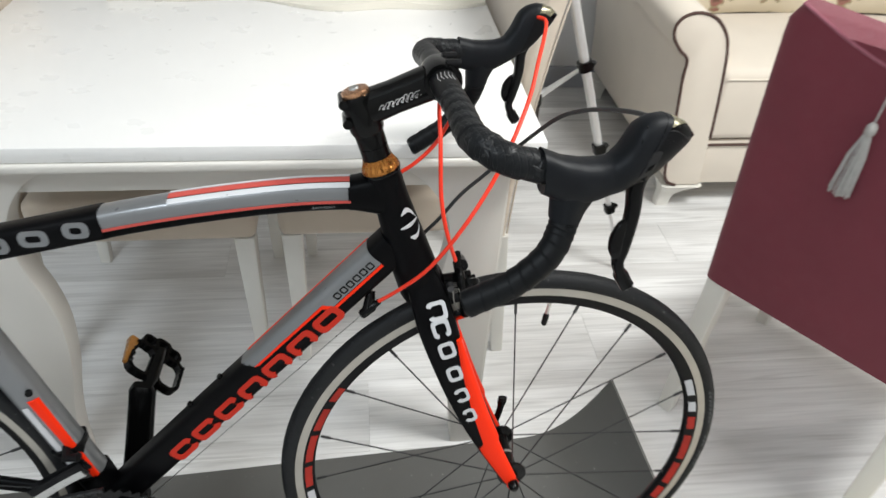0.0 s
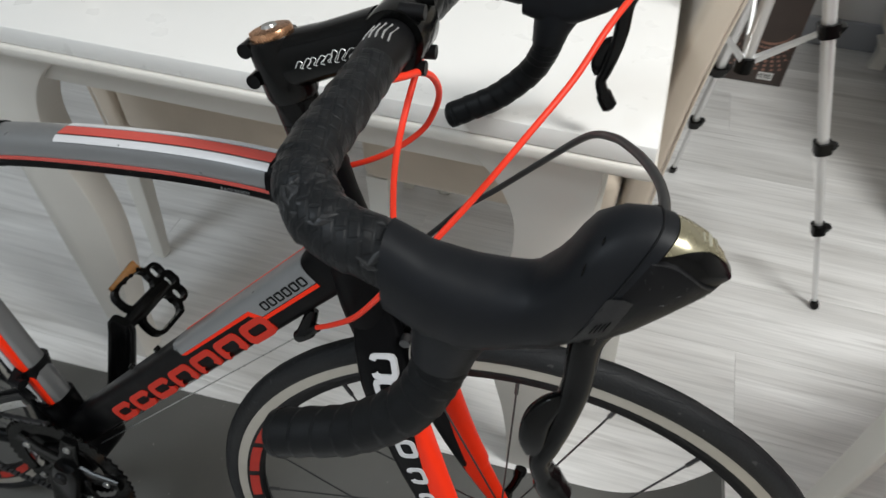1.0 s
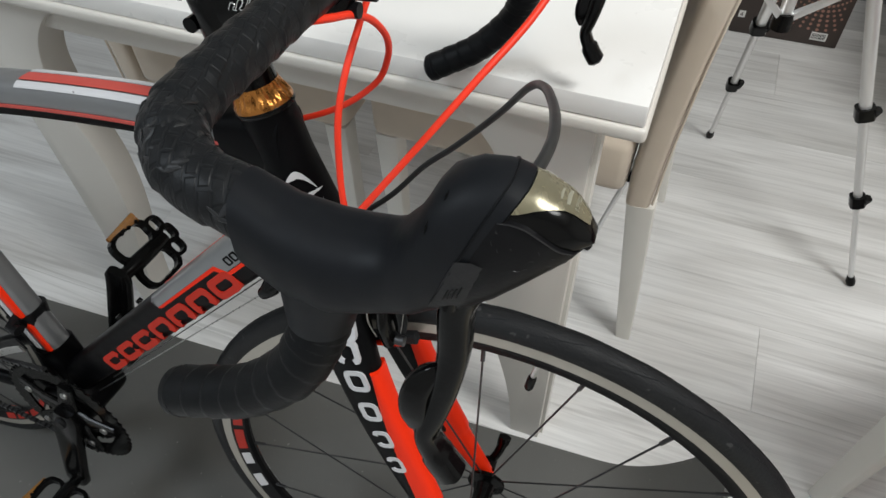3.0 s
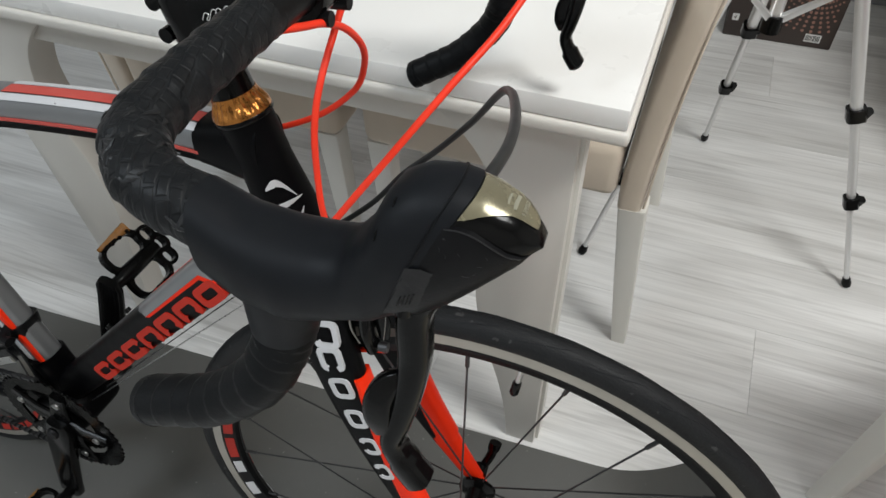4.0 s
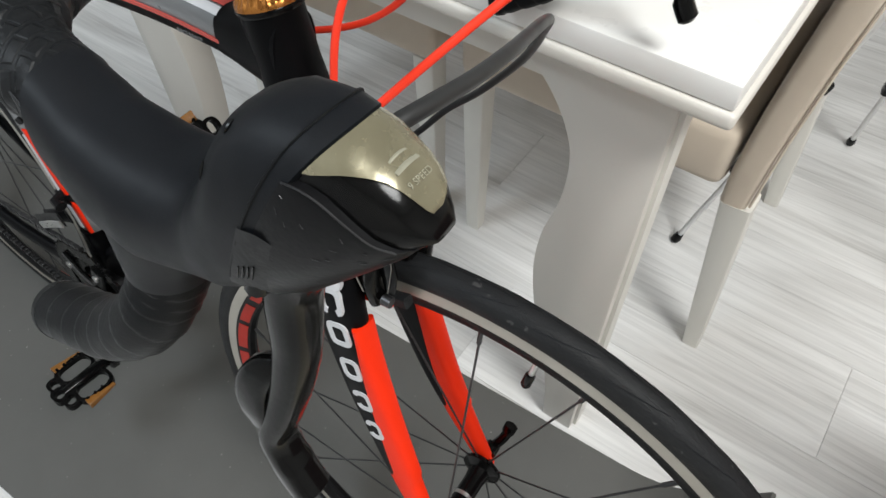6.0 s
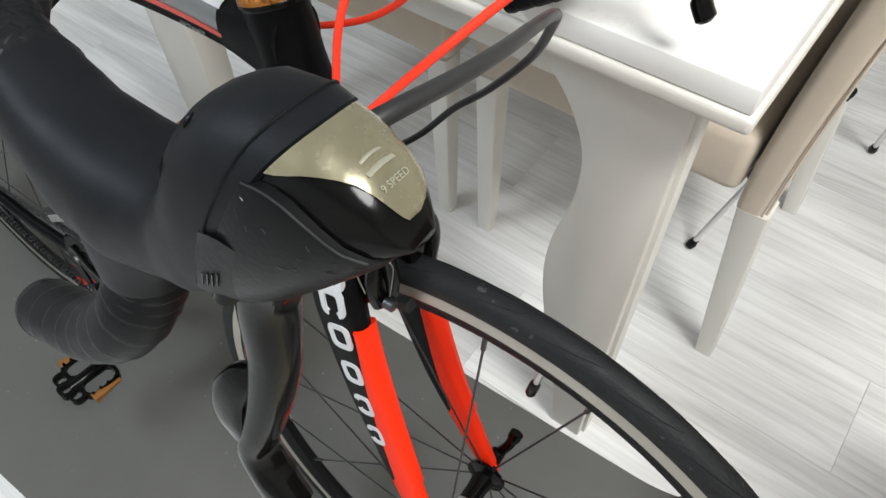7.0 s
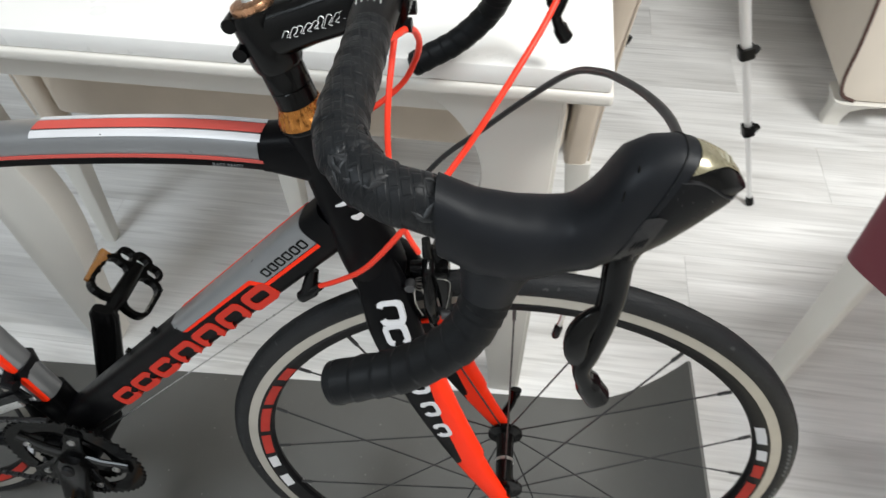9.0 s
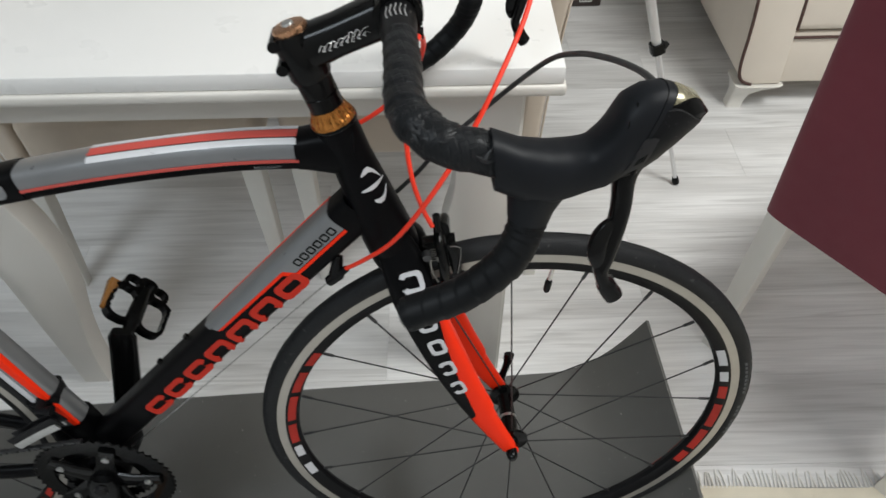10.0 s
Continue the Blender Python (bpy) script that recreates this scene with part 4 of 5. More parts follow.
def wheel(name, m, label, rear=False):
    w = part(name, None, bike, label, m)
    part("tyre", mesh_of("tyre", *lathe([(0.3195 + 0.0125 * math.cos(a), 0.0128 * math.sin(a)) for a in [2 * math.pi * k / 20 for k in range(20)]], 110), TYRE), w, "black slick road tyre")
    ridges = []
    for sgn in (-1, 1):
        for r_a in (0.30, 0.55):
            a = r_a * sgn
            ridges.append(lathe([(0.3195 + 0.01275 * math.cos(a + e), 0.01305 * math.sin(a + e)) for e in (-0.03, 0.03)] + [(0.3195 + 0.0105 * math.cos(a), 0.0115 * math.sin(a))], 90))
    grooves = []
    for sgn in (-1, 1):
        for k in range(34):
            ph = 360 / 34 * (k + (0.5 if sgn > 0 else 0))
            pts = []
            for q in np.linspace(0, 1, 6):
                a, th = sgn * (0.16 + 0.75 * q), radians(ph + 9 * q ** 1.5)
                r = 0.3195 + 0.0126 * math.cos(a)
                pts.append((r * math.cos(th), 0.0129 * math.sin(a), r * math.sin(th)))
            grooves.append(tube(pts, [0.0001, 0.0003, 0.0004, 0.0004, 0.0003, 0.0001], 4))
    tagged(part("tread_groove", mesh_of("tread_groove", *merge(*grooves), RUBBER), w), kind="stuff")
    part("tread_rib", mesh_of("tread_rib", *merge(*ridges), TYRE), w)
    marks = [lathe([(0.3190, -0.0127), (0.3225, -0.0134), (0.3225, -0.0125), (0.3190, -0.0117)], 2, a, a + 0.9) for a in (4, 5.6, 7.2, 8.8, 10.4, 12, 13.6, 15.2, -2, -3.6, -5.2, -8, -9.6, -11.2, -12.8)]
    tagged(part("moulded_mark", mesh_of("moulded_mark", *merge(*marks), ALLOY_BLACK if rear else TYRE_MARK), w, "" if rear else "grey moulded marks"), kind="stuff")
    part("rim", mesh_of("rim", *lathe([(0.3145, -0.0098), (0.3145, 0.0098), (0.300, 0.0102), (0.296, 0.0096), (0.2865, 0.0055), (0.2845, 0.0), (0.2865, -0.0055), (0.296, -0.0096), (0.300, -0.0102)], 110), ALLOY_BLACK), w, "black alloy rim")
    for s in (-1, 1):
        part("brake_track", mesh_of("brake_track", *lathe([(0.3020, s * 0.0100), (0.3130, s * 0.0100), (0.3130, s * 0.0107), (0.3020, s * 0.0107)], 110), BRAKE_TRACK), w, "worn silver brake track")
    for a0, a1, mt in ((16.5, 23, WHITE_PAINT), (9.5, 13.5, WHITE_PAINT), (2, 7, RIM_RED), (-11, -1, RIM_RED), (-22, -13, RIM_RED), (-29, -24, RIM_RED), (182.0, 186.5, WHITE_PAINT), (191, 196, WHITE_PAINT), (172, 180, RIM_RED), (160, 170, RIM_RED), (150, 158, RIM_RED), (142, 147, RIM_RED)):
        part("rim_decal", mesh_of("rim_decal", *arc_patch(0.2885, 0.2985, -0.0068, -0.0100, a0, a1, 0.0008), mt), w)
        part("rim_decal", mesh_of("rim_decal", *[(lambda p: ([(x, -y, z) for x, y, z in p[0]], p[1]))(arc_patch(0.2885, 0.2985, -0.0068, -0.0100, a0 + 180, a1 + 180, 0.0008))][0], mt), w)
    part("hub", mesh_of("hub", *lathe([(0.001, -0.047), (0.008, -0.047), (0.009, -0.040), (0.0215, -0.0385), (0.0215, -0.0345), (0.0125, -0.031), (0.0105, -0.02), (0.0105, 0.02), (0.0125, 0.031), (0.0215, 0.0345), (0.0215, 0.0385), (0.009, 0.040), (0.008, 0.047), (0.001, 0.047)], 32), PLASTIC), w, "glossy black hub")
    part("hub_band", mesh_of("hub_band", *lathe([(0.0106, -0.004), (0.0112, -0.004), (0.0112, 0.0), (0.0106, 0.0)], 28), STEEL), w)
    ns = 20
    sp = mesh_of("spoke", *tube([(0.019, 0, 0.0), (0.10, 0, 0), (0.286, 0, 0.0)], 0.00105, 6), DARK_STEEL)
    nip = mesh_of("spoke_nipple", *tube([(0.272, 0, 0.0), (0.286, 0, 0.0)], 0.0021, 6), DARK_STEEL)
    for k in range(ns):
        side = -1 if k % 2 else 1
        a = 360 / ns * k - 0.5
        tilt = math.degrees(math.atan2(side * 0.036, 0.267))
        mm = Matrix.Rotation(radians(-a), 4, "Y") @ Matrix.Translation((0.0, side * 0.0365 * 1.07, 0)) @ Matrix.Rotation(radians(-tilt), 4, "Z")
        part("spoke", sp, w, "", mm)
        part("spoke_nipple", nip, w, "", mm)
    part("valve", mesh_of("valve", *tube([(0.2845, 0, 0), (0.262, 0, 0)], 0.0026, 8), STEEL), w, "", Matrix.Rotation(radians(-80), 4, "Y"))
    part("valve_cap", mesh_of("valve_cap", *tube([(0.266, 0, 0), (0.263, 0, 0), (0.250, 0, 0), (0.247, 0, 0)], [0.003, 0.0042, 0.0042, 0.0028], 10), PLASTIC), w, "black valve cap", Matrix.Rotation(radians(-80), 4, "Y"))
    return w


wheel("front_wheel", STEER @ pose(0.003, 0, HUB_Z - 0.002) @ Matrix.Scale(1 / SIZE, 4), "front wheel with red and white rim marks")
wheel("rear_wheel", pose(*REAR, 0, 40) @ Matrix.Scale(1 / SIZE, 4), "rear wheel with black rim", True)
sprockets = [lathe([(0.018, -0.05 + 0.004 * k), (0.052 - 0.004 * (8 - k), -0.05 + 0.004 * k), (0.052 - 0.004 * (8 - k), -0.048 + 0.004 * k), (0.018, -0.048 + 0.004 * k)], 40) for k in range(8)]
part("cassette", mesh_of("cassette", *moved(merge(*sprockets), Matrix.Translation(tuple(REAR))), STEEL), bike, "steel rear sprockets")

# fork
fork = part("fork", mesh_of("fork", *merge(tube(spline([on_axis(0.706), on_axis(0.695), (-0.121, 0, 0.682)], 4), [0.0292] * 5 + [(0.03, 0.029), (0.032, 0.027), (0.034, 0.023), (0.03, 0.012)], 28)), BLACK_PAINT), bike, "black and red bladed fork", STEER)


def blade_path(s):
    return spline([(-0.121, s * 0.026, 0.692), (-0.110, s * 0.038, 0.640), (-0.088, s * 0.043, 0.56), (-0.062, s * 0.046, 0.48), (-0.034, s * 0.050, 0.41), (-0.004, s * 0.053, HUB_Z + 0.002)], 8)


def blade_size(k):
    z = [(0.0, 0.013, 0.026), (0.15, 0.0125, 0.027), (0.45, 0.011, 0.0235), (0.75, 0.0095, 0.0165), (1.0, 0.0075, 0.010)]
    for (a, b, c), (d, e, f) in zip(z, z[1:]):
        if k <= d + 1e-9:
            q = (k - a) / (d - a)
            return (b + (e - b) * q, c + (f - c) * q)
    return (0.0075, 0.01)


for s in (-1, 1):
    bp = blade_path(s)
    n = len(bp)
    cut = int(n * 0.74)
    neck = spline([(-0.1335, s * 0.011, 0.730), (-0.1275, s * 0.018, 0.711), bp[0]], 5)[:-1]
    part("fork_blade", mesh_of("fork_blade", *tube(neck + bp, [(0.010 + 0.003 * i / len(neck), 0.020 + 0.006 * i / len(neck)) for i in range(len(neck))] + [blade_size(i / (n - 1)) for i in range(n)], 20, 2.6), BLACK_PAINT), fork)
    front = [np.array(p) + (0.0035 * min(1, i / 8), s * 0.0, 0.0012) for i, p in enumerate(bp)]
    sz = [blade_size(i / (n - 1)) for i in range(n)]
    red = [(front[i], (sz[i][0] + 0.0006, max(0.004, sz[i][1] * (0.12 + 0.88 * min(1, (i - 10) / (cut - 10)))))) for i in range(10, n)]
    pts = [p + np.array((0.55, 0, 0.35)) * (sz[i + 10][1] + 0.0006 - r[1]) * 1.35 if i + 10 < cut else p - np.array((0.0028, 0, 0)) for i, (p, r) in enumerate(red)]
    part("red_panel", mesh_of("red_panel", *tube(pts, [(r[0], r[1] + 0.0008) for _, r in red], 20, 2.6), RED_PAINT), fork, "bright red lower blade")
    part("dropout", mesh_of("dropout", *tube([(-0.006, s * 0.053, HUB_Z + 0.012), (0.002, s * 0.053, HUB_Z - 0.010)], (0.005, 0.010), 12), RED_PAINT), fork)
    for k in range(6):
        if s > 0:
            continue
        t = 0.075 + 0.102 * k
        i = int(t * (n - 1))
        p, d = bp[i], np.array(bp[i + 1]) - np.array(bp[i])
        ang = math.degrees(math.atan2(d[0], -d[2]))
        me = mesh_of("maker_mark", *frame_strip(rounded(0, 0, 0.026 - 0.0016 * k, 0.028 - 0.0006 * k, 0.006, 2), rounded(0, 0, 0.0150 - 0.0012 * k, 0.0172 - 0.0006 * k, 0.003, 2), -0.0004, 0.0040, ((5,), (8,), (), (), (5,), (5,))[k]), WHITE_PAINT)
        part("maker_mark", me, fork, "plain white mark", Matrix.Translation((p[0] + 0.004 - 0.0016 * k, p[1] - blade_size(t)[0] - 0.0001, p[2] + 0.008)) @ Matrix.Rotation(radians(-ang), 4, "Y") @ Matrix.Rotation(-math.atan2(abs(d[1]), abs(d[2])), 4, "X"))
skewer = part("quick_release", mesh_of("quick_release", *tube([(0, -0.064, HUB_Z), (0, 0.066, HUB_Z)], 0.0035, 10), STEEL), bike, "black quick release lever", STEER)
part("nut", mesh_of("nut", *tube([(0, -0.058, HUB_Z), (0, -0.062, HUB_Z), (0, -0.070, HUB_Z), (0, -0.074, HUB_Z)], [0.008, 0.0085, 0.0075, 0.004], 12, ref=(1, 0, 0)), PLASTIC), skewer)
part("lever", mesh_of("lever", *merge(tube([(0, 0.058, HUB_Z), (0, 0.072, HUB_Z)], 0.009, 12, ref=(1, 0, 0)), tube(spline([(0.0, 0.069, HUB_Z), (0.010, 0.075, HUB_Z + 0.022), (0.016, 0.078, HUB_Z + 0.05)], 5), [(0.004, 0.006)] * 8 + [(0.005, 0.008)] * 3, 10)), PLASTIC), skewer)

# headset, spacers, stem
flutes = []
for z, r, f in ((0.8735, 0.0236, 0.0), (0.8765, 0.0234, 0.0002), (0.8785, 0.0226, 0.0012), (0.8830, 0.0202, 0.0014), (0.8870, 0.0186, 0.0010), (0.8900, 0.0178, 0.0)):
    c0 = Vector(on_axis(z))
    u = Vector((0, 1, 0))
    v = AXIS_D.cross(u)
    flutes.append([tuple(c0 + (u * math.cos(k * math.pi / 48) + v * math.sin(k * math.pi / 48)) * (r - f * (0.5 - 0.5 * math.cos(k * math.pi / 48 * 24)))) for k in range(96)])
part("headset_cup", mesh_of("headset_cup", *loft(flutes), GOLD), bike, "gold anodised headset cover", STEER)
part("headset_ring", mesh_of("headset_ring", *tube([on_axis(0.870), on_axis(0.871), on_axis(0.8735), on_axis(0.8745)], [0.0236, 0.0240, 0.0240, 0.0232], 34), PLASTIC), bike, "", STEER)
part("spacer", mesh_of("spacer", *tube([on_axis(0.889), on_axis(0.8895), on_axis(0.9035), on_axis(0.9042)], [0.0166, 0.0173, 0.0173, 0.0166], 30), PLASTIC), bike, "", STEER)
part("spacer", mesh_of("spacer", *tube([on_axis(0.9042), on_axis(0.905), on_axis(0.9205), on_axis(0.922)], [0.0166, 0.0174, 0.0174, 0.0166], 30), PLASTIC), bike, "", STEER)
CLAMP = np.array((-0.0985, 0, 0.980))
stem_base = np.array(on_axis(0.948))
stem = part("stem", mesh_of("stem", *merge(tube([on_axis(0.922), on_axis(0.926), on_axis(0.964), on_axis(0.968)], [0.0188, 0.0204, 0.0204, 0.0188], 30),
                                           tube([stem_base * 0.95 + CLAMP * 0.05, stem_base * 0.6 + CLAMP * 0.4, stem_base * 0.15 + CLAMP * 0.85], [(0.0188, 0.0205), (0.0182, 0.0186), (0.0195, 0.0195)], 26, 2.9),
                                           tube([stem_base + (-0.020, -0.017, 0.012), stem_base + (-0.020, 0.017, 0.012)], 0.0056, 14, ref=(1, 0, 0)), tube([stem_base + (-0.017, -0.017, -0.011), stem_base + (-0.017, 0.017, -0.011)], 0.0056, 14, ref=(1, 0, 0))), PLASTIC), bike, "glossy black alloy stem", STEER)
part("top_cap", mesh_of("top_cap", *tube([on_axis(0.968), on_axis(0.970), on_axis(0.9725), on_axis(0.9735)], [0.0165, 0.0165, 0.0155, 0.012], 28), COPPER), stem, "copper coloured top cap")
part("cap_bolt", mesh_of("cap_bolt", *tube([on_axis(0.9735), on_axis(0.9755)], [0.006, 0.0052], 14), STEEL), stem)
part("face_plate", mesh_of("face_plate", *moved(lathe([(0.0163, -0.021), (0.0215, -0.021), (0.0225, -0.016), (0.0225, 0.016), (0.0215, 0.021), (0.0163, 0.021)], 30), Matrix.Translation(tuple(CLAMP))), PLASTIC), stem)
for y in (-0.014, 0.014):
    for dz in (-0.019, 0.019):
        part("bolt", mesh_of("bolt", *tube([CLAMP + (0.004, y, dz), CLAMP + (0.021, y, dz)], [0.0058, 0.0052], 10), ALLOY_BLACK), stem)
rnd = random.Random(31)
for k in range(9):
    q = 0.24 + 0.058 * k
    c = stem_base * (1 - q) + CLAMP * q
    h, lean = rnd.uniform(0.0028, 0.0062), rnd.uniform(0.0005, 0.003)
    loop = spline([(c[0] - 0.003, -0.0186, c[2] - h), (c[0] - 0.001 + lean, -0.0187, c[2] + h * 0.8), (c[0] + 0.0022 + lean, -0.0187, c[2] + h * 0.5), (c[0] + 0.0006, -0.0187, c[2] - h * 0.7), (c[0] + 0.0034, -0.0186, c[2] - h * 0.9)], 4)
    part("maker_mark", mesh_of("maker_mark", *tube(loop, 0.00034, 5, ref=(0, 0, 1)), ALUMINIUM), stem, "thin silver squiggle mark")

# handlebar, drawn for its right side (y below 0); the left one is mirrored


def flip(piece, s):
    """The left half: mirrored, and turned a little in its clamp."""
    return ([(x, y * -0.92, z + 0.13 * x * min(1, max(0, -y / 0.2))) for x, y, z in piece[0]], piece[1]) if s > 0 else piece


bar = part("handlebar", mesh_of("handlebar", *tube([CLAMP + (0, y, 0) for y in (-0.075, -0.05, 0, 0.05, 0.075)], [0.0135, 0.0157, 0.0159, 0.0157, 0.0135], 24, ref=(1, 0, 0)), ALLOY_BLACK), bike, "black drop handlebar wrapped in tape", STEER)
for s in (-1, 1):
    for k in range(5):
        a = radians(60 + 16 * k)
        part("maker_mark", mesh_of("maker_mark", *flip(tube([CLAMP + (0.0152 * math.cos(a) - 0.0, -0.030, 0.0160 * math.sin(a)), CLAMP + (0.0152 * math.cos(a + 0.1), -0.042, 0.0158 * math.sin(a + 0.1)), CLAMP + (0.015 * math.cos(a), -0.052, 0.0158 * math.sin(a))], 0.0007, 5), s), ALUMINIUM), bar)
    top_path = spline([(-0.0982, -0.052, 0.9795), (-0.0970, -0.1109, 0.9795), (-0.0975, -0.1560, 0.9772), (-0.0938, -0.1800, 0.9758), (-0.0859, -0.1936, 0.9735), (-0.0705, -0.2060, 0.9675), (-0.0350, -0.2105, 0.9580)], 16)
    part("bar_tape", mesh_of("bar_tape", *flip(tube(top_path, [0.0138 + 0.0010 * min(1, i / 60) for i in range(len(top_path))], 32, ref=(0.3, 0.3, 1), wrap=(0.021, 0.0013)), s), TAPE, sharp=50), bar, "black textured bar tape")
    drop_path = spline([(-0.0119, -0.2160, 0.9304), (-0.0150, -0.2140, 0.9151), (-0.0165, -0.2155, 0.9000), (-0.0310, -0.2230, 0.8720), (-0.0620, -0.2250, 0.8455), (-0.0940, -0.2245, 0.8310), (-0.1095, -0.2240, 0.8245)], 30)
    part("bar_tape", mesh_of("bar_tape", *flip(tube(drop_path, [0.0136] * len(drop_path), 32, ref=(0, 1, 0), wrap=(0.0150, 0.0010, 0.0065, 0.045)), s), SMOOTH_TAPE, sharp=50), bar, "black textured bar tape")
    part("end_plug", mesh_of("end_plug", *flip(tube([(-0.1070, -0.2241, 0.8255), (-0.1120, -0.2239, 0.8236), (-0.1145, -0.2238, 0.8226)], [0.0146, 0.0140, 0.0105], 24), s), SMOOTH_TAPE), bar)
    # worn patches of tape by the hood
    patches = []
    rnd = random.Random(5)
    for k in range(44):
        i = rnd.randint(50, 93)
        a = rnd.uniform(0.1, 2.9)
        p, q = np.array(top_path[i]), np.array(top_path[i + 1])
        d = (q - p) / np.linalg.norm(q - p)
        out = np.cross(d, (0.0, 0.0, 1.0))
        out = out / np.linalg.norm(out) * math.cos(a) + np.array((0, 0, 1.0)) * math.sin(a)
        off, wide, turn = out * 0.0151, rnd.uniform(0.0008, 0.0026), rnd.uniform(-1.2, 1.2)
        run = (d * math.cos(turn) + np.cross(out, d) * math.sin(turn)) * rnd.uniform(0.002, 0.006)
        patches.append(tube([p + off - run, p + off * 1.015 - run * 0.3, p + off * 1.02 + run * 0.4, p + off * 0.99 + run], [(0.0004, 0.0003), (wide, 0.0004), (wide * 0.7, 0.0005), (0.0004, 0.0003)], 8, ref=tuple(np.cross(out, d))))
    tagged(part("worn_tape", mesh_of("worn_tape", *flip(merge(*patches), s), TORN_TAPE), bar, "torn flaking tape"), kind="stuff")

# hood section: x, top, bottom, half width, middle y
PROFILE = [(-0.041, 0.9782, 0.9350, 0.0165, -0.2120), (-0.022, 0.9701, 0.9260, 0.0184, -0.2140), (-0.003, 0.9657, 0.9225, 0.0200, -0.2138), (0.012, 0.9643, 0.9255, 0.0197, -0.2125), (0.024, 0.9656, 0.9297, 0.0190, -0.2128), (0.035, 0.9779, 0.9329, 0.0195, -0.2140), (0.045, 0.9970, 0.9387, 0.0204, -0.2137), (0.056, 1.0034, 0.9423, 0.0198, -0.2135), (0.068, 1.0044, 0.9512, 0.0183, -0.2132), (0.080, 1.0014, 0.9631, 0.0159, -0.2133), (0.090, 0.9963, 0.9727, 0.0125, -0.2133), (0.096, 0.9897, 0.9784, 0.0086, -0.2136), (0.100, 0.9840, 0.9820, 0.0038, -0.2141)]


def prof(x):
    xs = [p[0] for p in PROFILE]
    return [float(np.interp(x, xs, [p[k] for p in PROFILE])) for k in (1, 2, 3, 4)]


def hood_ring(x, lean, power=2.6, a0=0, a1=360, n=34, shrink=0.0, zshift=0.0):
    """One section of the hood, leaning forward at its top; a0 to a1 in degrees, 0 on its inner side and 90 on top."""
    t, b, w, m = prof(x)
    h = (t - b) / 2
    ring = []
    for k in range(n):
        th = radians(a0 + (a1 - a0) * k / (n if a1 - a0 >= 360 else n - 1))
        cy = math.copysign(abs(math.cos(th)) ** (2 / power), math.cos(th))
        cz = math.copysign(abs(math.sin(th)) ** (2 / power), math.sin(th))
        xx = x + lean * cz * h
        t2, b2, w2, m2 = prof(xx)
        ring.append((xx, m2 + cy * max(0.0006, w2 - shrink), (t2 + b2) / 2 + cz * max(0.0006, (t2 - b2) / 2 - shrink) + zshift))
    return ring


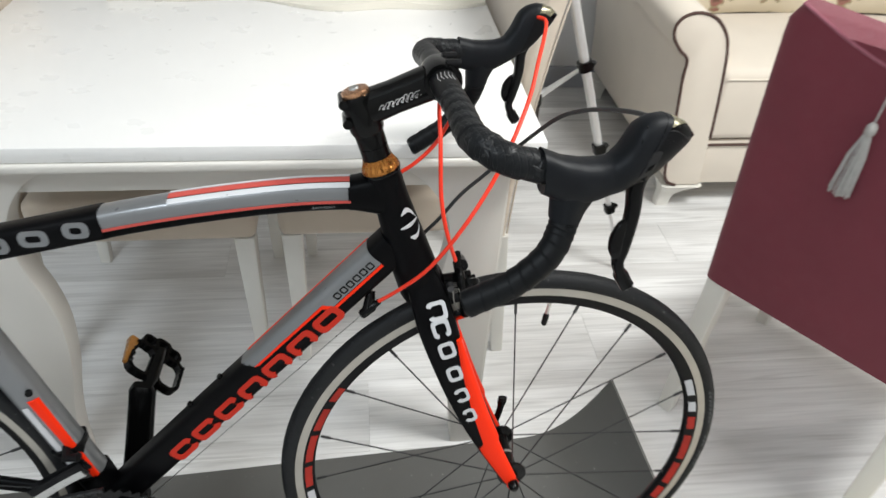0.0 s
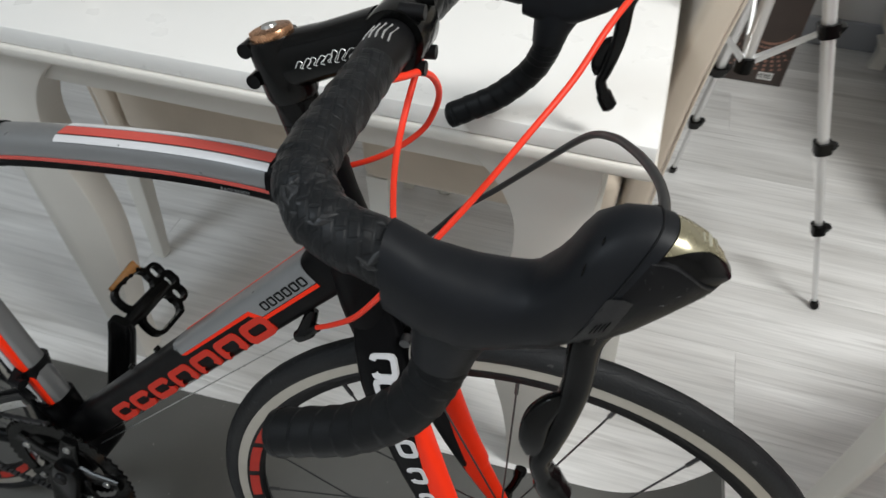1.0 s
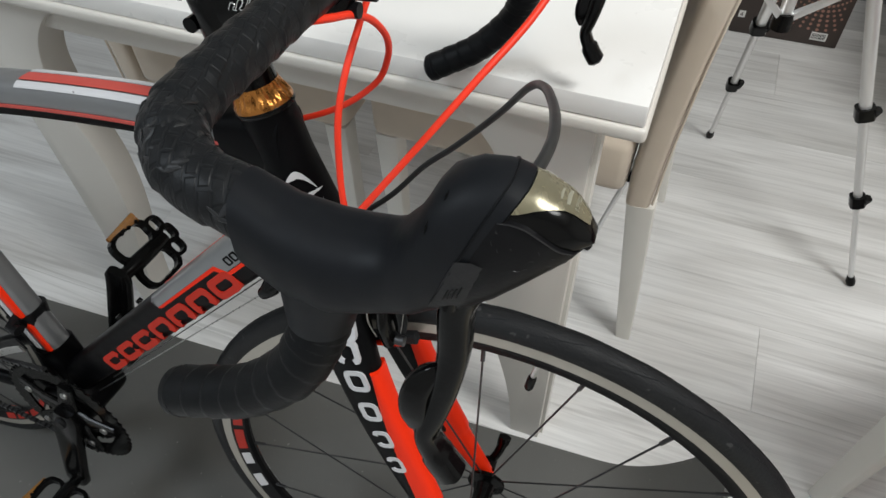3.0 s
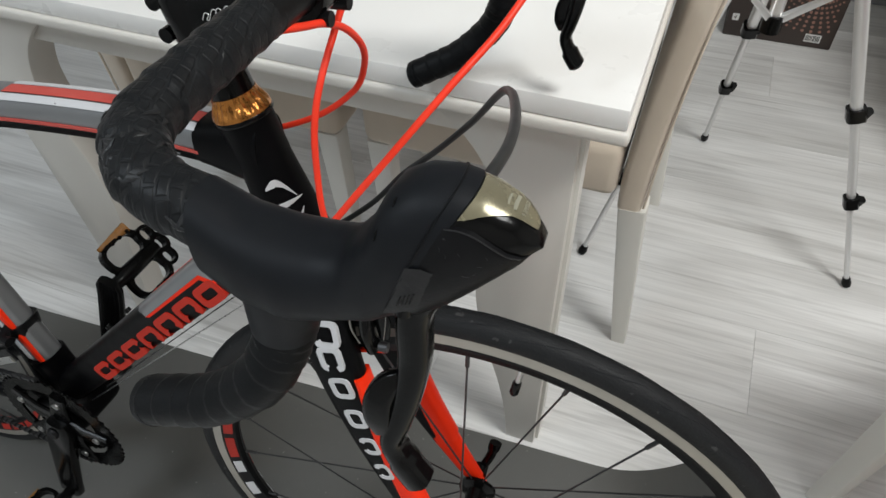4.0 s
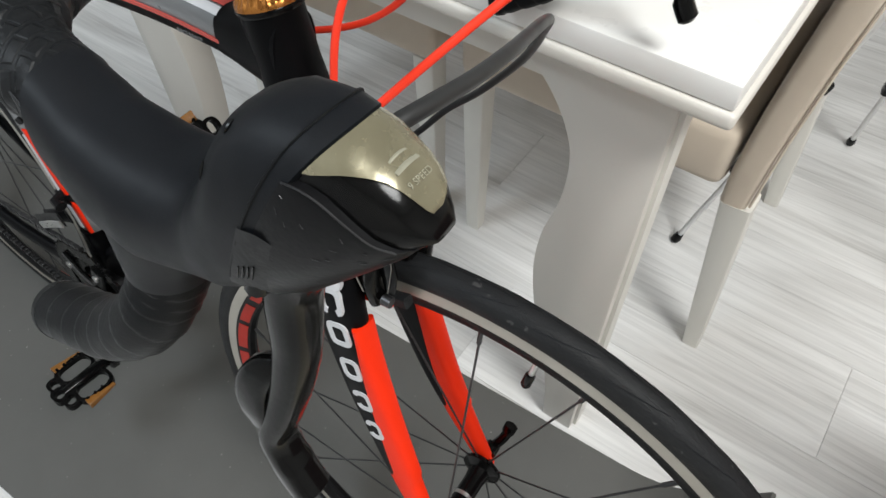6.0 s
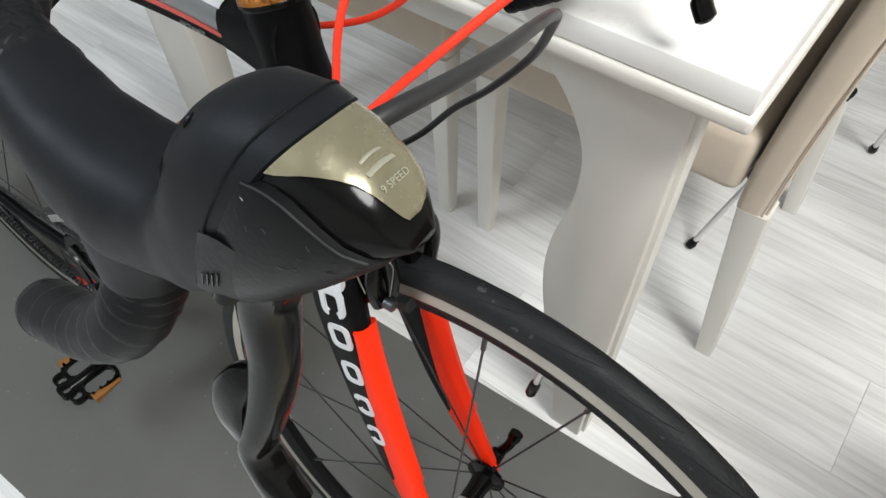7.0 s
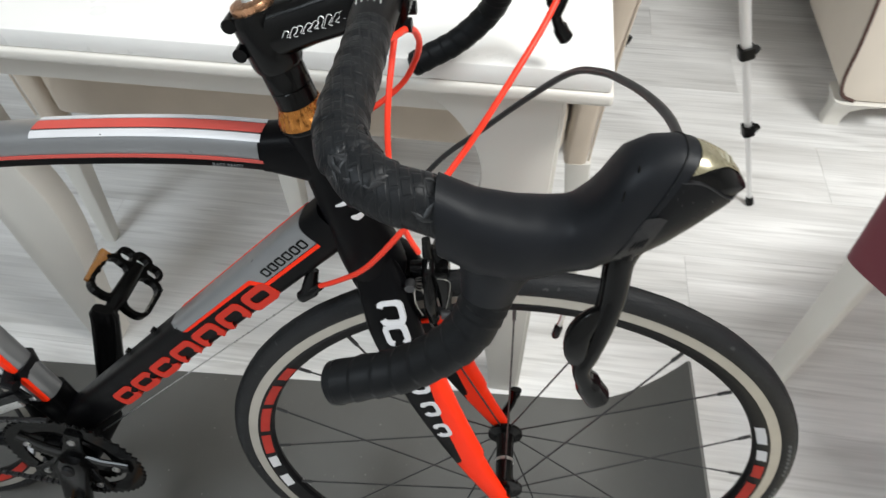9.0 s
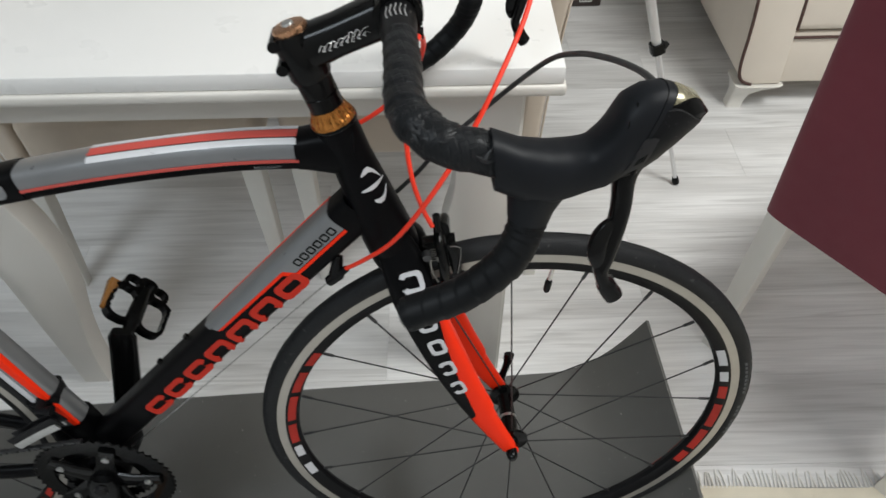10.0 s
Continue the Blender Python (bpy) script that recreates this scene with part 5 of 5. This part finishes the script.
for s in (-1, 1):
    xs = np.linspace(-0.041, 0.0605, 34)
    slant = lambda x: 0.55 * min(1, max(0, (x - 0.012) / 0.040)) ** 1.3
    rubber = [hood_ring(xs[0] + 0.002, 0.0, shrink=0.004)] + [hood_ring(x, slant(x)) for x in xs] + [hood_ring(0.0609, 0.55, shrink=0.0012), hood_ring(0.0610, 0.55, shrink=0.0030)]
    hood = part("brake_hood", mesh_of("brake_hood", *flip(loft(rubber), s), RUBBER, sharp=60), bike, "black rubber brake hood", STEER)
    part("hood_collar", mesh_of("hood_collar", *flip(tube(spline([(-0.004, -0.213, 0.950), (-0.010, -0.2135, 0.931), (-0.0135, -0.214, 0.918), (-0.0155, -0.2145, 0.906)], 4), [(0.0185, 0.025), (0.0184, 0.0245), (0.0182, 0.024), (0.018, 0.0228), (0.0178, 0.0215), (0.0175, 0.0205), (0.0172, 0.0195), (0.0169, 0.0186), (0.0166, 0.0178), (0.0163, 0.0170), (0.016, 0.0165), (0.0157, 0.016), (0.0154, 0.0156)], 24), s), RUBBER, sharp=60), hood)
    part("hood_seam", mesh_of("hood_seam", *flip(tube(hood_ring(0.0540, 0.55, shrink=-0.0001, a0=20, a1=205, n=24), 0.00045, 6, ref=(1, 0, 0)), s), SMOOTH_TAPE), hood, "dark seam in the rubber")
    for x, a, ln in ((0.041, 118, 0.0030), (0.0385, 142, 0.0022)):
        nick = [hood_ring(x, slant(x), a0=a + d, a1=a + d + 1, n=2, shrink=-0.0001)[0] for d in (-5, 0, 5)]
        part("nick", mesh_of("nick", *flip(tube(nick, [0.0002, 0.0007, 0.0002], 6, ref=(1, 0, 0)), s), PLASTIC), hood)
    bracket = [hood_ring(x, ln, 2.5, 0, 360, 30, sh) for x, ln, sh in ((0.050, 0.5, 0.0030), (0.058, 0.5, 0.0016), (0.066, 0.42, 0.0013), (0.074, 0.32, 0.0012), (0.082, 0.22, 0.0011), (0.089, 0.12, 0.0010), (0.094, 0.06, 0.0008), (0.0975, 0.0, 0.0006), (0.0995, 0.0, 0.0004))]
    part("bracket", mesh_of("bracket", *flip(loft(bracket), s), PLASTIC, sharp=60), hood, "glossy black plastic bracket")
    lens = [hood_ring(x, ln, 2.5, a0, a1, 30, 0.0003) for x, ln, a0, a1 in ((0.0612, 0.55, 4, 141), (0.0650, 0.48, 2, 140), (0.0690, 0.42, 0, 137), (0.0735, 0.34, -2, 133), (0.0780, 0.26, -2, 128), (0.0825, 0.19, 0, 122), (0.0870, 0.13, 6, 116), (0.0910, 0.08, 18, 112), (0.0940, 0.04, 36, 108), (0.0960, 0.02, 58, 104), (0.0970, 0.0, 76, 98))]
    part("badge_plate", mesh_of("badge_plate", *flip(loft(lens), s), LENS, sharp=60), hood, "glossy champagne badge plate")
    t, b, hw, mid = prof(0.0890)
    side = 1 if s < 0 else -0.92
    tilt = math.atan2(prof(0.084)[0] - prof(0.094)[0], 0.010)
    for text, size, dx, dy in (("9 SPEED", 0.0023, 0.0036, 0.0),):
        lettering = bpy.data.curves.new("speed_lettering", "FONT")
        lettering.body, lettering.size, lettering.align_x, lettering.extrude = text, size, "CENTER", 0.0001
        holder = bpy.data.objects.new("speed_lettering", lettering)
        scene.collection.objects.link(holder)
        flat = bpy.data.meshes.new_from_object(holder.evaluated_get(bpy.context.evaluated_depsgraph_get()))
        bpy.data.objects.remove(holder)
        flat.materials.clear()
        flat.materials.append(LENS_MARK)
        place = Matrix.Translation((0.0890 + dx, mid * side + 0.0005, prof(0.0890 + dx)[0] + 0.0001 + (0.13 * 0.09 if s > 0 else 0))) @ Matrix.Rotation(tilt, 4, "Y") @ Matrix.Rotation(radians(90), 4, "Z")
        part("lettering", flat, hood, "pale lettering on the badge plate", place)
    for dx, w, thick in ((0.0888, 0.0078, 0.0009), (0.0864, 0.0060, 0.0005)):
        pts = [(dx, mid - w / 2 + w * q, prof(dx)[0] - 0.0002 - 0.0004 * (2 * q - 1) ** 2) for q in (0, 0.25, 0.5, 0.75, 1)]
        part("plate_mark", mesh_of("plate_mark", *flip(tube(pts, (thick, 0.0002), 6, ref=(1, 0, 0)), s), LENS_MARK), hood, "plain pale mark")
    wedge = ((0.0535, 0.55, 0.0020, 158), (0.0590, 0.55, -0.0003, 150), (0.0660, 0.47, -0.0009, 151), (0.0740, 0.37, -0.0010, 156), (0.0820, 0.26, -0.0009, 167), (0.0890, 0.16, -0.0007, 181), (0.0935, 0.08, -0.0004, 197), (0.0960, 0.02, 0.0006, 216))
    low = [hood_ring(x, ln, 2.5, a, 540 - a, 30, sh) for x, ln, sh, a in wedge]
    lever = part("brake_lever", mesh_of("brake_lever", *flip(loft(low), s), ALLOY_BLACK, sharp=50), bike, "scuffed black brake and shift lever", STEER)
    edge_line = [hood_ring(x, ln, 2.5, a, 540 - a, 30, sh - 0.0001)[0] for x, ln, sh, a in wedge[1:-1]]
    part("worn_edge", mesh_of("worn_edge", *flip(tube(spline(edge_line, 4), 0.00028, 6), s), DARK_STEEL), lever, "scuffed bare metal edge")
    rnd = random.Random(23)
    scuffs = []
    for k in range(14):
        i = rnd.uniform(1.2, 5.6)
        x, ln, sh, a = [wedge[int(i)][q] + (wedge[int(i) + 1][q] - wedge[int(i)][q]) * (i % 1) for q in range(4)]
        g = a + rnd.uniform(4, 40)
        c0, c1 = hood_ring(x, ln, 2.5, g, g + 6, 2, sh)[0], hood_ring(x + rnd.uniform(0.0006, 0.0026), ln, 2.5, g + rnd.uniform(1, 5), g + 9, 2, sh)[0]
        scuffs.append(tube([c0, c1], [0.00006, 0.00012], 5))
    tagged(part("scuff", mesh_of("scuff", *flip(merge(*scuffs), s), DARK_STEEL), lever), kind="stuff")
    plate = [hood_ring(x, 0.5, 2.5, 176 + d, 214 + d, 12, sh) for x, sh, d in ((0.0515, 0.0020, 0), (0.0530, -0.0004, 0), (0.0600, -0.0012, 2), (0.0660, -0.0008, 6), (0.0675, 0.0010, 8))]
    part("side_plate", mesh_of("side_plate", *flip(loft(plate), s), DULL_PLASTIC), lever, "dull grey side plate")
    for k in range(4):
        p0, p1 = (hood_ring(0.0570 + 0.0016 * k, 0.5, 2.5, g, g + 1, 2, -0.0014)[0] for g in (192, 201))
        part("plate_mark", mesh_of("plate_mark", *flip(tube([p0, p1], 0.00028, 5), s), PLASTIC), lever)
    path = spline([(0.064, -0.214, 0.962), (0.0555, -0.215, 0.950), (0.0505, -0.217, 0.936), (0.0500, -0.220, 0.912), (0.0465, -0.223, 0.890), (0.042, -0.226, 0.872), (0.0385, -0.228, 0.858), (0.0445, -0.229, 0.842), (0.0520, -0.2295, 0.829)], 6)
    n = len(path)
    rad = [(0.0118 - 0.0042 * min(1, i / 18), 0.0088 - 0.0034 * min(1, i / 36) + (0.002 if i > n - 9 else 0)) for i in range(n)]
    rad[-1] = (0.0056, 0.0046)
    part("lever_blade", mesh_of("lever_blade", *flip(tube(path, rad, 20, 2.8), s), PLASTIC), lever, "glossy black lever blade")
    pad = [(0.0460, -0.224, 0.903, 0.0035), (0.0395, -0.226, 0.898, 0.0056), (0.0345, -0.228, 0.888, 0.0068), (0.0335, -0.2295, 0.876, 0.0068), (0.0355, -0.2305, 0.866, 0.0046)]
    part("shift_paddle", mesh_of("shift_paddle", *flip(tube([p[:3] for p in spline(pad, 4)], [(p[3] * 0.66, p[3]) for p in spline(pad, 4)], 20, 3.6), s), PLASTIC), lever, "black shift paddle")
    part("pivot_notch", mesh_of("pivot_notch", *flip(tube([(0.0535, -0.2285, 0.960), (0.0505, -0.2290, 0.948)], (0.0026, 0.0036), 10), s), PLASTIC), lever)

# cables
cables = {
    "left_shift": (RED_CABLE, [(0.056, 0.190, 0.997), (0.062, 0.170, 0.996), (0.051, 0.130, 0.986), (0.034, 0.085, 0.968), (0.018, 0.046, 0.943), (-0.003, 0.006, 0.919), (-0.030, -0.032, 0.886), (-0.057, -0.055, 0.852), (-0.090, -0.066, 0.808), (-0.125, -0.056, 0.757), (-0.160, -0.036, 0.716), (-0.190, -0.020, 0.6865)]),
    "front_brake": (RED_CABLE, [(-0.095, 0.058, 0.984), (-0.092, 0.052, 0.968), (-0.098, 0.030, 0.937), (-0.100, 0.002, 0.908), (-0.1015, -0.013, 0.880), (-0.102, -0.020, 0.843), (-0.099, -0.026, 0.810), (-0.092, -0.026, 0.775), (-0.084, -0.020, 0.745)]),
    "rear_brake": (RED_CABLE, [(-0.096, -0.064, 0.978), (-0.088, -0.052, 0.972), (-0.083, -0.032, 0.966), (-0.081, -0.010, 0.959), (-0.079, 0.012, 0.946), (-0.081, 0.034, 0.924), (-0.089, 0.048, 0.900), (-0.104, 0.054, 0.874), (-0.135, 0.048, 0.850), (-0.175, 0.036, 0.836), (-0.215, 0.024, 0.832)]),
    "right_shift": (BLACK_CABLE, [(0.080, -0.190, 0.990), (0.0835, -0.172, 0.991), (0.082, -0.146, 0.986), (0.076, -0.116, 0.978), (0.067, -0.085, 0.968), (0.054, -0.048, 0.953), (0.036, -0.010, 0.929), (0.004, 0.030, 0.880), (-0.036, 0.050, 0.832), (-0.068, 0.056, 0.800), (-0.105, 0.056, 0.757), (-0.16, 0.048, 0.712), (-0.205, 0.030, 0.688)]),
}
for k, (mt, pts) in cables.items():
    part("cable_housing", mesh_of("cable_housing", *tube(spline(pts, 10), 0.0026, 10, ref=(0.3, 0.9, 0.2)), mt), bike, "red cable housing" if mt is RED_CABLE else "dark grey cable housing")

# front brake
caliper = part("front_brake", mesh_of("front_brake", *merge(tube([(-0.098, 0, 0.700), (-0.060, 0, 0.702)], 0.009, 14), tube(spline([(-0.074, -0.030, 0.664), (-0.076, -0.034, 0.690), (-0.078, -0.020, 0.716), (-0.078, 0.004, 0.724)], 5), (0.009, 0.0065), 12), tube(spline([(-0.070, 0.030, 0.664), (-0.070, 0.034, 0.690), (-0.070, 0.022, 0.716), (-0.072, -0.010, 0.728)], 5), (0.008, 0.006), 12)), PLASTIC), bike, "black dual pivot brake caliper", STEER)
for y in (-0.020, 0.020):
    part("brake_pad", mesh_of("brake_pad", *tube([(-0.095, y, 0.652), (-0.052, y, 0.664)], (0.0045, 0.0055), 10, 4.0), TYRE), caliper)
part("barrel_adjuster", mesh_of("barrel_adjuster", *tube([(-0.080, -0.008, 0.748), (-0.079, -0.010, 0.728), (-0.079, -0.012, 0.712)], [0.0042, 0.0052, 0.006], 12), PLASTIC), caliper)
part("spring", mesh_of("spring", *tube([(-0.086 + 0.006 * math.cos(a), -0.026 + 0.0006 * a, 0.700 + 0.006 * math.sin(a)) for a in np.linspace(0, 18, 60)], 0.0008, 6, ref=(0, 1, 0.2)), SPRING), caliper)
part("release_lever", mesh_of("release_lever", *tube([(-0.066, -0.028, 0.722), (-0.062, -0.030, 0.700), (-0.062, -0.030, 0.680)], [(0.003, 0.006), (0.003, 0.008), (0.003, 0.005)], 10), PLASTIC), caliper)
part("spring_wire", mesh_of("spring_wire", *tube(spline([(-0.083, -0.034, 0.708), (-0.078, -0.0365, 0.690), (-0.074, -0.036, 0.668)], 4), 0.0010, 6), SPRING), caliper)
part("spring_wire", mesh_of("spring_wire", *tube(spline([(-0.090, -0.034, 0.712), (-0.090, -0.037, 0.692), (-0.084, -0.036, 0.672)], 4), 0.0009, 6), SPRING), caliper)
part("cable_anchor", mesh_of("cable_anchor", *tube([(-0.094, -0.030, 0.712), (-0.094, -0.039, 0.712)], [0.0055, 0.005], 10, ref=(1, 0, 0)), DARK_STEEL), caliper)
part("lever_rim", mesh_of("lever_rim", *tube(spline([(-0.068, -0.034, 0.722), (-0.062, -0.0362, 0.724), (-0.056, -0.035, 0.718), (-0.058, -0.0352, 0.698), (-0.061, -0.0345, 0.682)], 4), 0.0004, 5), SPRING), caliper)
part("pad_insert", mesh_of("pad_insert", *tube([(-0.092, -0.026, 0.650), (-0.064, -0.026, 0.6578)], (0.0022, 0.0022), 8, 4.0), RED_PAINT), caliper, "red edge of the brake pad")
part("pivot_bolt", mesh_of("pivot_bolt", *tube([(-0.066, -0.034, 0.672), (-0.058, -0.034, 0.672)], 0.005, 12), DARK_STEEL), caliper)

# cranks, chain rings, pedals
crank_dir = np.array((-0.245, 0, -0.97))
rings = part("crankset", None, bike, "black crankset with toothed chain rings", Matrix.Translation(tuple(BB)))


def chainring(r, y, teeth, inner_r):
    outer = []
    for k in range(teeth):
        for j, rr in ((0.0, r - 0.0035), (0.3, r + 0.0015), (0.5, r + 0.0015), (0.8, r - 0.0035)):
            a = 2 * math.pi * (k + j) / teeth
            outer.append((rr * math.cos(a), rr * math.sin(a)))
    inn = [(inner_r * math.cos(math.atan2(b, a)), inner_r * math.sin(math.atan2(b, a))) for a, b in outer]
    return frame_strip(outer, inn, y - 0.0015, y + 0.0015)


part("large_chainring", mesh_of("large_chainring", *chainring(0.1015, -0.046, 50, 0.074), PLASTIC, sharp=30), rings)
part("small_chainring", mesh_of("small_chainring", *chainring(0.069, -0.039, 34, 0.050), PLASTIC, sharp=30), rings)
for k in range(5):
    a = 360 / 5 * k + 14 - 90
    mm = Matrix.Rotation(radians(-a), 4, "Y")
    part("spider_arm", mesh_of("spider_arm", *tube([(0.012, -0.047, 0), (0.045, -0.050, 0), (0.084, -0.0495, 0)], [(0.005, 0.020), (0.0042, 0.014), (0.0035, 0.0115)], 12, 3.0), PLASTIC), rings, "", mm)
    part("ring_bolt", mesh_of("ring_bolt", *tube([(0.0655, -0.050, 0), (0.0655, -0.0555, 0)], 0.0055, 10, ref=(1, 0, 0)), STEEL), rings, "", mm)
for s in (-1, 1):
    d = crank_dir * -s
    y = 0.056 * s if s < 0 else 0.068
    part("crank_arm", mesh_of("crank_arm", *tube([d * -0.016 + (0, y, 0), d * 0.0 + (0, y, 0), d * 0.06 + (0, y * 1.12, 0), d * 0.15 + (0, y * 1.3, 0), d * 0.172 + (0, y * 1.32, 0), d * 0.184 + (0, y * 1.32, 0)], [(0.008, 0.014), (0.012, 0.0235), (0.010, 0.0215), (0.0085, 0.0205), (0.0085, 0.0205), (0.007, 0.0145)], 18, 3.2), PLASTIC), rings, "glossy black crank arm")
part("crank_bolt", mesh_of("crank_bolt", *tube([(0, -0.066, 0), (0, -0.071, 0)], [0.011, 0.009], 16, ref=(1, 0, 0)), ALLOY_BLACK), rings)


def pedal_frame(outer, inner_, half):
    v, f = frame_strip(outer, inner_, -half, half)
    return [(x, z, -y) for x, y, z in v], f


def pedal(m, label, glows):
    axle = tube([(0, -0.058, 0), (0, -0.040, 0), (0, -0.034, 0), (0, 0.010, 0), (0, 0.030, 0)], [0.0080, 0.0090, 0.0115, 0.0105, 0.009], 16, ref=(1, 0, 0))
    p = part("pedal", mesh_of("pedal", *axle, PLASTIC), bike, label, Matrix.Translation(tuple(BB)) @ m)
    for x in (-1, 1):
        part("cage", mesh_of("cage", *pedal_frame(rounded(x * 0.0225, -0.007, 0.041, 0.062, 0.015), rounded(x * 0.0230, -0.007, 0.0300, 0.0510, 0.012), 0.0062), PLASTIC, sharp=50), p)
        part("end_hole", mesh_of("end_hole", *pedal_frame(rounded(x * 0.020, 0.030, 0.027, 0.025, 0.011), rounded(x * 0.020, 0.031, 0.018, 0.014, 0.006), 0.0064), PLASTIC, sharp=50), p)
        for yy in (-0.026, -0.013, 0.0, 0.013):
            part("pin", mesh_of("pin", *tube([(x * 0.0395, yy, 0.006), (x * 0.0395, yy, 0.0105)], [0.0032, 0.002], 6, ref=(1, 0, 0)), PLASTIC), p)
        if x in glows:
            part("reflector", mesh_of("reflector", *tube([(x * 0.0445, -0.030, 0.001), (x * 0.0445, 0.018, 0.001)], (0.0028, 0.0075), 10, 5.0, ref=(1, 0, 0)), AMBER), p, "amber pedal reflector")
    part("end_hole", mesh_of("end_hole", *pedal_frame(rounded(0, 0.036, 0.028, 0.024, 0.010), rounded(0, 0.036, 0.017, 0.013, 0.006), 0.0067), PLASTIC, sharp=50), p)
    return p


pedal(Matrix.Translation(tuple(crank_dir * -0.172 + (0.006, 0.150, 0.0))) @ pose(0, 0, 0, 0, 50) @ Matrix.Scale(1.12, 4), "black platform pedal with an amber reflector", (-1,))
pedal(Matrix.Translation(tuple(crank_dir * 0.172 + (0, -0.128, 0))) @ pose(0, 0, 0, 0, -6, 180), "black platform pedal with amber reflectors", (-1, 1))
for z0, z1 in ((0.1015, 0.036), (-0.1015, -0.04)):
    links = []
    for k in range(46):
        x, z = -0.41 * k / 45, z0 + (z1 - z0) * k / 45
        links.append(tube([(x - 0.0048, -0.046, z), (x + 0.0048, -0.046, z)], (0.0032 if k % 2 else 0.0022, 0.004), 8, 3.0))
    tagged(part("chain_run", mesh_of("chain_run", *merge(*links), DARK_STEEL), rings, "dark oily chain"), kind="stuff")
fd = np.array((-0.655, -0.03, 0.43))
derailleur = part("front_derailleur", mesh_of("front_derailleur", *merge(tube([fd + (0.004, 0.025, 0.035), fd + (0.010, -0.004, 0.030), fd + (0.028, -0.006, 0.032)], (0.008, 0.006), 10), tube(spline([fd + (0.035, -0.016, 0.020), fd + (0.0, -0.016, 0.0), fd + (-0.05, -0.016, -0.03)], 5), (0.0015, 0.011), 8, 4.0), tube(spline([fd + (0.035, -0.006, 0.018), fd + (0.0, -0.004, 0.0), fd + (-0.05, -0.004, -0.03)], 5), (0.0015, 0.011), 8, 4.0)), ALLOY_BLACK), bike, "black and silver front derailleur")
part("outer_cage", mesh_of("outer_cage", *tube(spline([fd + (0.033, -0.0185, 0.012), fd + (0.0, -0.0185, -0.006), fd + (-0.045, -0.0185, -0.034)], 5), (0.0012, 0.006), 8, 4.0), STEEL), derailleur)
part("clamp_band", mesh_of("clamp_band", *tube([BB + st_dir * 0.150, BB + st_dir * 0.168], (0.0205, 0.0245), 20, 3.0), ALLOY_BLACK), derailleur)

# ---- floor planks ----
PW, PL = 0.193, 1.285
plank = bm_mesh("plank", block(0, 0, -0.009, PL - 0.0004, PW - 0.0004, 0.0, 0.0003, 1), PLANK)
for row in range(22):
    y = -2.3 + row * PW
    shift = (row * 0.431 * PL + (row % 3) * 0.17) % PL
    for k in range(6):
        x = -2.62 - shift + k * PL
        if x > 2.65 or x + PL < -2.62:
            continue
        a, b = max(x, -2.60), min(x + PL, 2.63)
        part("plank", plank, floor, "", pose(a, y, 0) @ Matrix.Diagonal(((b - a) / PL, 1, 1, 1)))
